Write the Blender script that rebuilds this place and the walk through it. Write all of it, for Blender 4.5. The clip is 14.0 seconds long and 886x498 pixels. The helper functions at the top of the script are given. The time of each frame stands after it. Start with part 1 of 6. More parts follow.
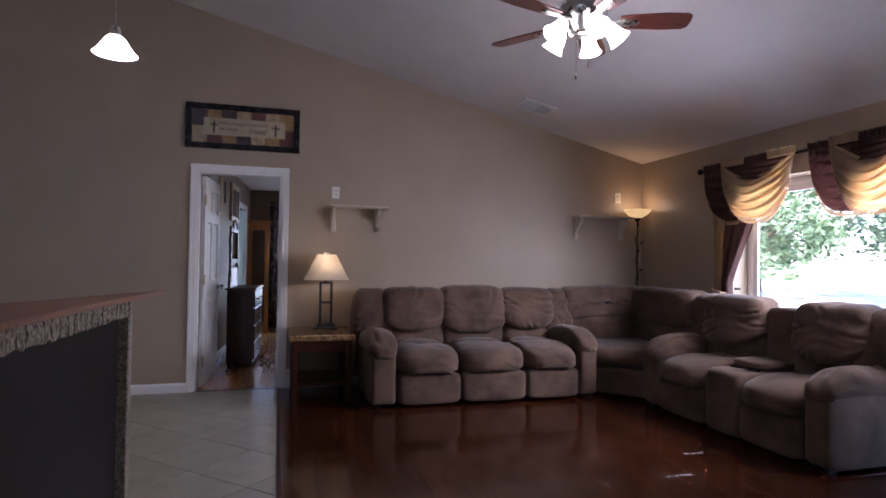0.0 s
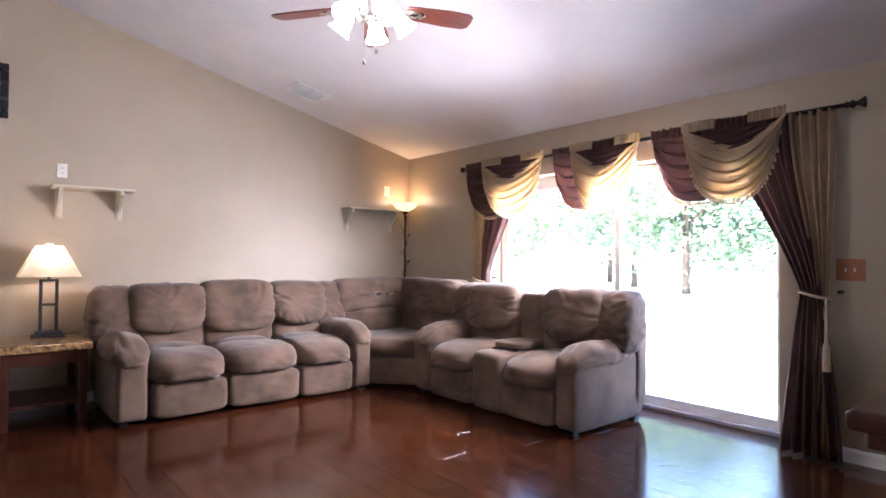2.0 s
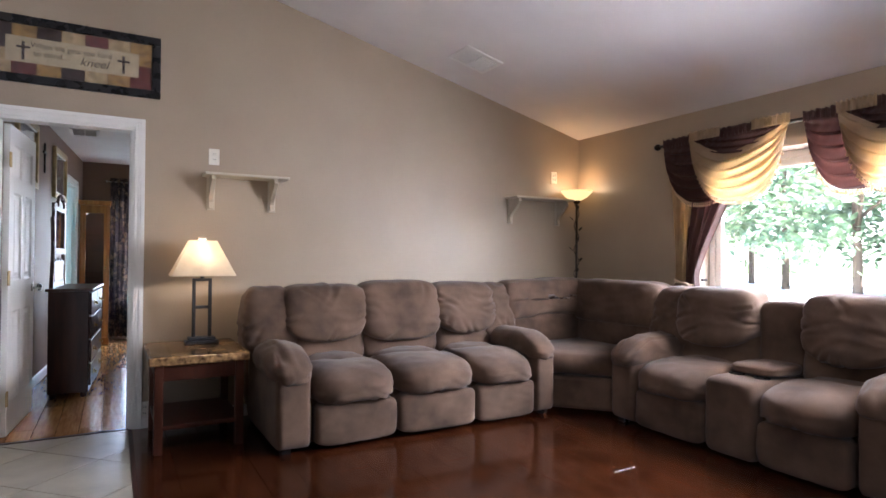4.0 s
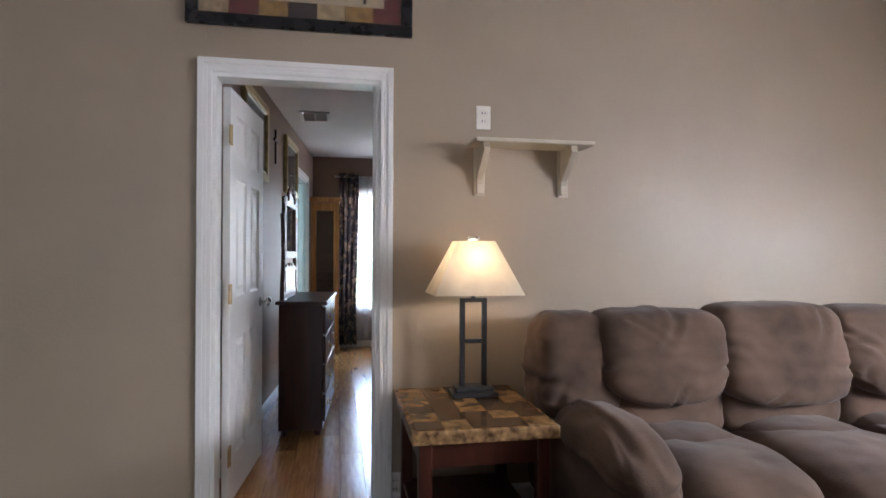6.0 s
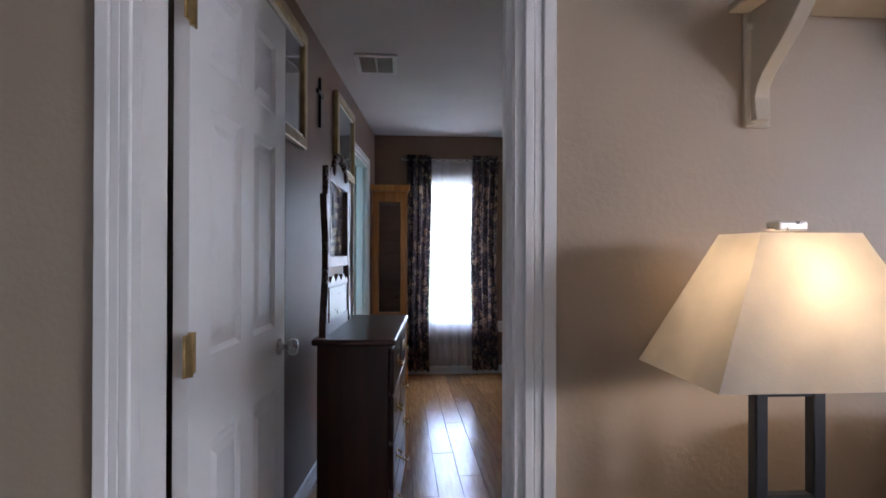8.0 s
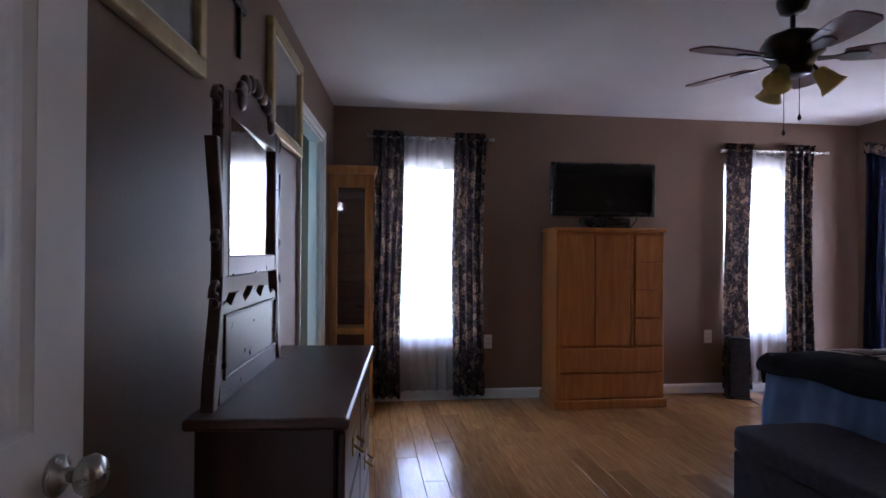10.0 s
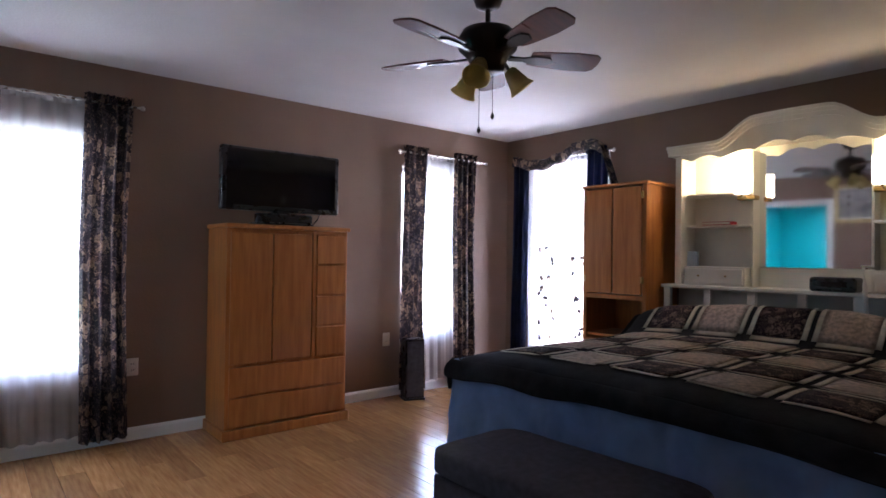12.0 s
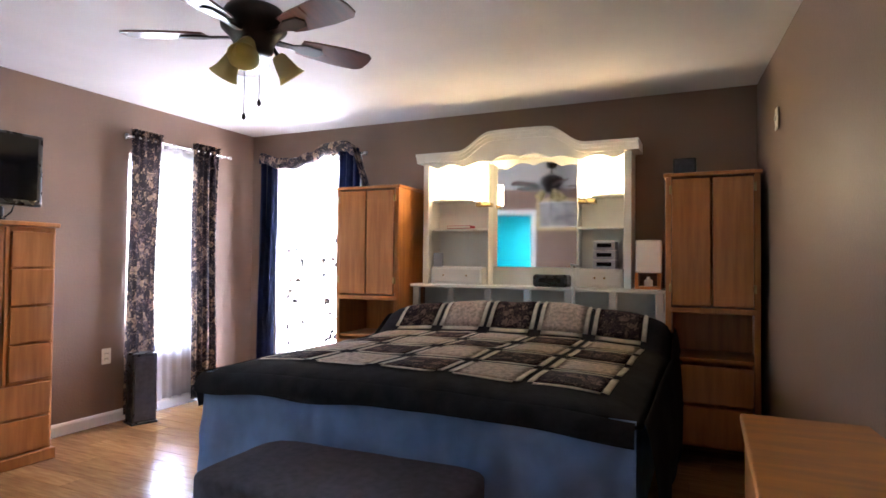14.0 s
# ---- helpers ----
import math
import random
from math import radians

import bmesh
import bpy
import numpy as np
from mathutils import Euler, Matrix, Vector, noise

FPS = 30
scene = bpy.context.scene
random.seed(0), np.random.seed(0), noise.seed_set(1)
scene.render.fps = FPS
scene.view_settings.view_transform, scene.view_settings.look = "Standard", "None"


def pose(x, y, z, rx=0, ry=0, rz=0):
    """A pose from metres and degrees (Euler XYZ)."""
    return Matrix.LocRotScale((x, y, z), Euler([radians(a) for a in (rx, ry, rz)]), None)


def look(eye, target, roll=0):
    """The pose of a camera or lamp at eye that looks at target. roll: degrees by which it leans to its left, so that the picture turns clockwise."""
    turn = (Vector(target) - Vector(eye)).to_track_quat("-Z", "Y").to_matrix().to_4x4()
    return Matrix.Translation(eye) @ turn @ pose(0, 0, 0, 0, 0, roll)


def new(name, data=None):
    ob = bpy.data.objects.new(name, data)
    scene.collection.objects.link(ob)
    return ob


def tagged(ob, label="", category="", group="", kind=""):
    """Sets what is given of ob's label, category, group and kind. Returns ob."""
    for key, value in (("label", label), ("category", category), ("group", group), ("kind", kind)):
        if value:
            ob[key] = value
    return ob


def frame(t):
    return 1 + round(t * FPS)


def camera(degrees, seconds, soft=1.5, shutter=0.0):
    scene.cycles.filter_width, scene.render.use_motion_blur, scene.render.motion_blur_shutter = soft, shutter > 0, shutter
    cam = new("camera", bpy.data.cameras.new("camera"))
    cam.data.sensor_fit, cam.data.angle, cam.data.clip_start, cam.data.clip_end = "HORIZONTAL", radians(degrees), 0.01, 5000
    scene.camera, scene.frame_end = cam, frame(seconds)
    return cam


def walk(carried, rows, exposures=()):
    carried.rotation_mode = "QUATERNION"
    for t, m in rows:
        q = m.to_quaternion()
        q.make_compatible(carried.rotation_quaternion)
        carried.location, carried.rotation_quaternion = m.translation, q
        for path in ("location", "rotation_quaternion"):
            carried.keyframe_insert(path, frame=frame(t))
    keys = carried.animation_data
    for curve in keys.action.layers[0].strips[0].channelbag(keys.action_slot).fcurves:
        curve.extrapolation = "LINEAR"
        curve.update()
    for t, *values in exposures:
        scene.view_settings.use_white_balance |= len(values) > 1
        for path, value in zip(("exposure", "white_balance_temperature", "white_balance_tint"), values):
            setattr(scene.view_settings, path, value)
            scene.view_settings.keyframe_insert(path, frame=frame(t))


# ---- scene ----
cam = camera(74.65, 14.0, soft=1.6)
# seconds, x, y, z, yaw, pitch, roll
ROWS = [
    (0.0, 0.643, 1.133, 1.212, -15.88, 1.35, -0.73),
    (0.5, 0.576, 1.159, 1.193, -36.36, 1.34, -0.29),
    (1.0, 0.541, 1.244, 1.186, -39.94, 1.29, -0.39),
    (1.5, 0.536, 1.275, 1.191, -40.26, 1.16, -0.34),
    (2.0, 0.555, 1.344, 1.195, -39.76, 0.96, -0.39),
    (2.2, 0.565, 1.389, 1.198, -39.45, 0.86, -0.35),
    (4.3, 0.567, 2.682, 1.178, -26.20, 0.73, -0.41),
    (4.5, 0.567, 2.835, 1.179, -23.80, 0.69, -0.37),
    (5.0, 0.530, 3.237, 1.195, -18.32, 0.54, -0.30),
    (5.5, 0.480, 3.674, 1.208, -14.32, 0.46, -0.28),
    (6.0, 0.477, 4.138, 1.227, -10.34, 0.27, -0.24),
    (6.5, 0.446, 4.561, 1.212, -8.14, 0.50, -0.13),
    (7.0, 0.463, 5.045, 1.221, -6.64, 0.54, -0.27),
    (7.5, 0.442, 5.444, 1.240, -4.86, 0.30, -0.22),
    (7.7, 0.435, 5.570, 1.243, -4.25, 0.32, -0.13),
    (9.8, 0.416, 6.777, 1.230, -6.53, 0.23, -0.55),
    (10.0, 0.446, 6.859, 1.236, -7.52, 0.29, -0.41),
    (10.5, 0.464, 7.040, 1.229, -12.98, 0.47, -0.44),
    (11.0, 0.518, 7.199, 1.220, -22.25, 0.66, -0.69),
    (11.5, 0.564, 7.339, 1.221, -31.11, 0.77, -0.70),
    (12.0, 0.610, 7.435, 1.240, -39.40, 0.65, -0.76),
    (12.5, 0.611, 7.524, 1.235, -50.51, 1.09, -0.78),
    (13.0, 0.593, 7.578, 1.243, -58.35, 1.00, -0.71),
    (13.5, 0.575, 7.600, 1.228, -62.97, 1.23, -0.65),
    (14.0, 0.578, 7.622, 1.217, -65.36, 1.35, -0.56),
]
EXPOSURES = [
    (0.0, 2.75, 5550, 27), (0.5, 3.75, 5650, 23), (1.0, 4.4, 5700, 22), (2.2, 4.5, 5700, 21), (4.3, 3.8, 5800, 16), (5.5, 3.75, 5800, 14),
    (6.5, 3.55, 5700, 16), (7.7, 3.25, 5550, 19), (9.8, 2.95, 5550, 26), (11.0, 3.35, 5600, 25), (12.0, 3.6, 5700, 23), (13.0, 4.2, 5850, 21),
    (13.5, 4.45, 5900, 20), (14.0, 4.8, 5950, 20),
]
walk(cam, [(t, pose(x, y, z, 90 + p, r, w)) for t, x, y, z, w, p, r in ROWS], EXPOSURES)

# ---- light ----
world = bpy.data.worlds.new("sky")
scene.world = world
world.use_nodes = True
wn = world.node_tree
sky = wn.nodes.new("ShaderNodeTexSky")
sky.sky_type = "NISHITA"
sky.sun_disc = False
sky.sun_elevation = radians(52)
sky.sun_rotation = radians(200)
wn.nodes["Background"].inputs[1].default_value = 0.15
wn.links.new(sky.outputs[0], wn.nodes["Background"].inputs[0])
sun_data = bpy.data.lights.new("sun", "SUN")
sun_data.energy = 5.0
sun_data.angle = radians(0.5)
sun_data.color = (1.0, 0.95, 0.88)
sun = new("sun", sun_data)
sun.matrix_world = look((-3, -9, 14), (0, 0, 0))


def area_lamp(name, eye, target, w, h, watts, colour=(1, 1, 1)):
    L = bpy.data.lights.new(name, "AREA")
    L.shape, L.size, L.size_y, L.energy, L.color = "RECTANGLE", w, h, watts, colour
    ob = new(name, L)
    ob.matrix_world = look(eye, target)
    return ob


def point_lamp(name, at, watts, colour, radius=0.03):
    L = bpy.data.lights.new(name, "POINT")
    L.energy, L.color, L.shadow_soft_size = watts, colour, radius
    ob = new(name, L)
    ob.location = at
    return ob


WARM = (1.0, 0.72, 0.42)
DAY = (0.86, 0.93, 1.0)
area_lamp("daylight_window_1", (0.96, 11.84, 1.23), (0.96, 5, 1.23), 0.68, 1.5, 3, DAY)
area_lamp("daylight_window_2", (3.96, 11.84, 1.265), (3.96, 5, 1.265), 0.68, 1.55, 3, DAY)
area_lamp("daylight_glass_door", (5.13, 10.885, 1.10), (0, 10.885, 1.10), 0.87, 2.0, 4, DAY)
door_sky = area_lamp("daylight_patio_door", (4.985, 4.2, 1.76), (2.2, 6.3, 0.75), 2.5, 0.36, 10, (1.0, 0.97, 0.93))
door_sky.data.spread = radians(118)
point_lamp("bulb_table_lamp", (1.085, 6.70, 1.18), 0.24, WARM, 0.04)
point_lamp("bulb_torchiere", (4.47, 6.73, 1.87), 0.19, WARM, 0.05)
point_lamp("bulb_pendant", (-0.07, 4.0, 2.08), 0.22, (0.9, 0.95, 1.0), 0.05)
point_lamp("bulb_sconce_a", (4.81, 9.33, 1.80), 0.38, (1.0, 0.8, 0.45), 0.04)
point_lamp("bulb_sconce_b", (4.81, 8.36, 1.80), 0.38, (1.0, 0.8, 0.45), 0.04)
# Added lamp without a fixture, out of view, to brighten the aqua walls.
area_lamp("bathroom_light", (-1.2, 10.6, 2.2), (-1.2, 10.6, 0), 0.7, 0.7, 3.0, (0.9, 1, 1))
# Unseen fill lamp inside the room; no window or fixture stands there.
area_lamp("kitchen_daylight", (-2.6, -1.3, 1.7), (1.0, 4.0, 1.2), 1.4, 1.2, 3.2, DAY)


# ---- materials ----
def mat(name, col, rough=0.6, var=0.15, scale=6.0, bump=0.1, fine=120.0, metal=0.0, col2=None, stretch=(1, 1, 1), coat=0.0, piece=0.0, sheen=0.0):
    m = bpy.data.materials.new(name)
    m.use_nodes = True
    n, l = m.node_tree.nodes, m.node_tree.links
    b = n["Principled BSDF"]
    b.inputs["Roughness"].default_value = rough
    b.inputs["Metallic"].default_value = metal
    b.inputs["Coat Weight"].default_value = coat
    b.inputs["Sheen Weight"].default_value = sheen
    if rough >= 0.8:
        b.inputs["Specular IOR Level"].default_value = 0.2
    tc = n.new("ShaderNodeTexCoord")
    mp = n.new("ShaderNodeMapping")
    mp.inputs["Scale"].default_value = stretch
    l.new(tc.outputs["Object"], mp.inputs["Vector"])
    a = n.new("ShaderNodeTexNoise")
    a.inputs["Scale"].default_value = scale
    a.inputs["Detail"].default_value = 6
    l.new(mp.outputs[0], a.inputs["Vector"])
    ramp = n.new("ShaderNodeValToRGB")
    c2 = col2 or tuple(min(1, c * (1 + var)) for c in col)
    c1 = col if col2 else tuple(c * (1 - var) for c in col)
    ramp.color_ramp.elements[0].position, ramp.color_ramp.elements[1].position = 0.32, 0.68
    ramp.color_ramp.elements[0].color, ramp.color_ramp.elements[1].color = (*c1, 1), (*c2, 1)
    l.new(a.outputs[0], ramp.inputs[0])
    out = ramp.outputs[0]
    if piece:
        oi = n.new("ShaderNodeObjectInfo")
        mr = n.new("ShaderNodeMapRange")
        mr.inputs[3].default_value, mr.inputs[4].default_value = 1 - piece, 1 + piece
        l.new(oi.outputs["Random"], mr.inputs[0])
        hs = n.new("ShaderNodeHueSaturation")
        l.new(mr.outputs[0], hs.inputs["Value"])
        l.new(out, hs.inputs["Color"])
        out = hs.outputs[0]
        ad = n.new("ShaderNodeVectorMath")
        ad.operation = "ADD"
        cm = n.new("ShaderNodeCombineXYZ")
        ml = n.new("ShaderNodeMath")
        ml.operation = "MULTIPLY"
        ml.inputs[1].default_value = 37.0
        l.new(oi.outputs["Random"], ml.inputs[0])
        l.new(ml.outputs[0], cm.inputs[0])
        l.new(ml.outputs[0], cm.inputs[1])
        l.new(tc.outputs["Object"], ad.inputs[0])
        l.new(cm.outputs[0], ad.inputs[1])
        l.new(ad.outputs[0], mp.inputs["Vector"])
    l.new(out, b.inputs["Base Color"])
    f = n.new("ShaderNodeTexNoise")
    f.inputs["Scale"].default_value = fine
    f.inputs["Detail"].default_value = 3
    l.new(mp.outputs[0], f.inputs["Vector"])
    if bump:
        bp = n.new("ShaderNodeBump")
        bp.inputs["Strength"].default_value = bump
        bp.inputs["Distance"].default_value = 0.004
        l.new(f.outputs[0], bp.inputs["Height"])
        l.new(bp.outputs[0], b.inputs["Normal"])
    rr = n.new("ShaderNodeMapRange")
    rr.inputs[3].default_value, rr.inputs[4].default_value = max(0, rough - 0.07), min(1, rough + 0.07)
    l.new(a.outputs[0], rr.inputs[0])
    l.new(rr.outputs[0], b.inputs["Roughness"])
    return m


def floral(name, ground, petals, leaf, scale=9.0, rough=0.8, through_light=0.0):
    """Printed cloth with scattered blossoms."""
    m = mat(name, ground, rough, 0.25, 14, 0.25, 260)
    n, l = m.node_tree.nodes, m.node_tree.links
    b = n["Principled BSDF"]
    base = b.inputs["Base Color"].links[0].from_socket
    tc = n.new("ShaderNodeTexCoord")
    src = base
    for k, (col, sc, lim) in enumerate(((petals, scale, 0.33), (leaf, scale * 1.7, 0.3), (petals, scale * 2.3, 0.22))):
        mp = n.new("ShaderNodeMapping")
        mp.inputs["Location"].default_value = (k * 3.1, k * 1.7, k)
        l.new(tc.outputs["Object"], mp.inputs[0])
        wob = n.new("ShaderNodeTexNoise")
        wob.inputs["Scale"].default_value = sc * 2.5
        l.new(mp.outputs[0], wob.inputs["Vector"])
        mixv = n.new("ShaderNodeVectorMath")
        mixv.operation = "MULTIPLY_ADD"
        mixv.inputs[1].default_value = (0.12, 0.12, 0.12)
        l.new(wob.outputs["Color"], mixv.inputs[0])
        l.new(mp.outputs[0], mixv.inputs[2])
        v = n.new("ShaderNodeTexVoronoi")
        v.inputs["Scale"].default_value = sc
        l.new(mixv.outputs[0], v.inputs["Vector"])
        r = n.new("ShaderNodeValToRGB")
        r.color_ramp.elements[0].position, r.color_ramp.elements[1].position = lim, lim + 0.05
        r.color_ramp.elements[0].color, r.color_ramp.elements[1].color = (1, 1, 1, 1), (0, 0, 0, 1)
        core = r.color_ramp.elements.new(0.1)
        core.color = (0.25, 0.25, 0.25, 1)
        l.new(v.outputs["Distance"], r.inputs[0])
        mx = n.new("ShaderNodeMixRGB")
        mx.inputs[2].default_value = (*col, 1)
        l.new(r.outputs[0], mx.inputs[0])
        l.new(src, mx.inputs[1])
        src = mx.outputs[0]
    l.new(src, b.inputs["Base Color"])
    if through_light:
        tr = n.new("ShaderNodeBsdfTranslucent")
        l.new(src, tr.inputs[0])
        mx = n.new("ShaderNodeMixShader")
        mx.inputs[0].default_value = through_light
        l.new(b.outputs[0], mx.inputs[1])
        l.new(tr.outputs[0], mx.inputs[2])
        l.new(mx.outputs[0], n["Material Output"].inputs[0])
    return m


def cloth_through(name, col, glow=0.5, clear=0.0, rough=0.8, lining=None):
    """Thin cloth that lets light through."""
    m = mat(name, col, rough, 0.1, 10, 0.15, 300)
    n, l = m.node_tree.nodes, m.node_tree.links
    b, out = n["Principled BSDF"], n["Material Output"]
    tr = n.new("ShaderNodeBsdfTranslucent")
    tr.inputs[0].default_value = (*(lining or col), 1)
    mx = n.new("ShaderNodeMixShader")
    mx.inputs[0].default_value = glow
    l.new(b.outputs[0], mx.inputs[1])
    l.new(tr.outputs[0], mx.inputs[2])
    if clear:
        tp = n.new("ShaderNodeBsdfTransparent")
        m2 = n.new("ShaderNodeMixShader")
        m2.inputs[0].default_value = clear
        l.new(mx.outputs[0], m2.inputs[1])
        l.new(tp.outputs[0], m2.inputs[2])
        mx = m2
    l.new(mx.outputs[0], out.inputs[0])
    return m


def glowing(name, col, strength):
    m = bpy.data.materials.new(name)
    m.use_nodes = True
    b = m.node_tree.nodes["Principled BSDF"]
    b.inputs["Base Color"].default_value = (*col, 1)
    b.inputs["Emission Color"].default_value = (*col, 1)
    b.inputs["Emission Strength"].default_value = strength
    return m


def glass(name, tint=(1, 1, 1), rough=0.0):
    m = bpy.data.materials.new(name)
    m.use_nodes = True
    n, l = m.node_tree.nodes, m.node_tree.links
    tp = n.new("ShaderNodeBsdfTransparent")
    tp.inputs[0].default_value = (*tint, 1)
    gl = n.new("ShaderNodeBsdfGlossy")
    gl.inputs["Roughness"].default_value = rough
    fr = n.new("ShaderNodeLayerWeight")
    pw = n.new("ShaderNodeMath")
    pw.operation = "POWER"
    pw.inputs[1].default_value = 5.0
    l.new(fr.outputs["Facing"], pw.inputs[0])
    sc = n.new("ShaderNodeMath")
    sc.operation = "MULTIPLY_ADD"
    sc.inputs[1].default_value, sc.inputs[2].default_value = 0.85, 0.05
    l.new(pw.outputs[0], sc.inputs[0])
    mx = n.new("ShaderNodeMixShader")
    l.new(sc.outputs[0], mx.inputs[0])
    l.new(tp.outputs[0], mx.inputs[1])
    l.new(gl.outputs[0], mx.inputs[2])
    l.new(mx.outputs[0], n["Material Output"].inputs[0])
    return m


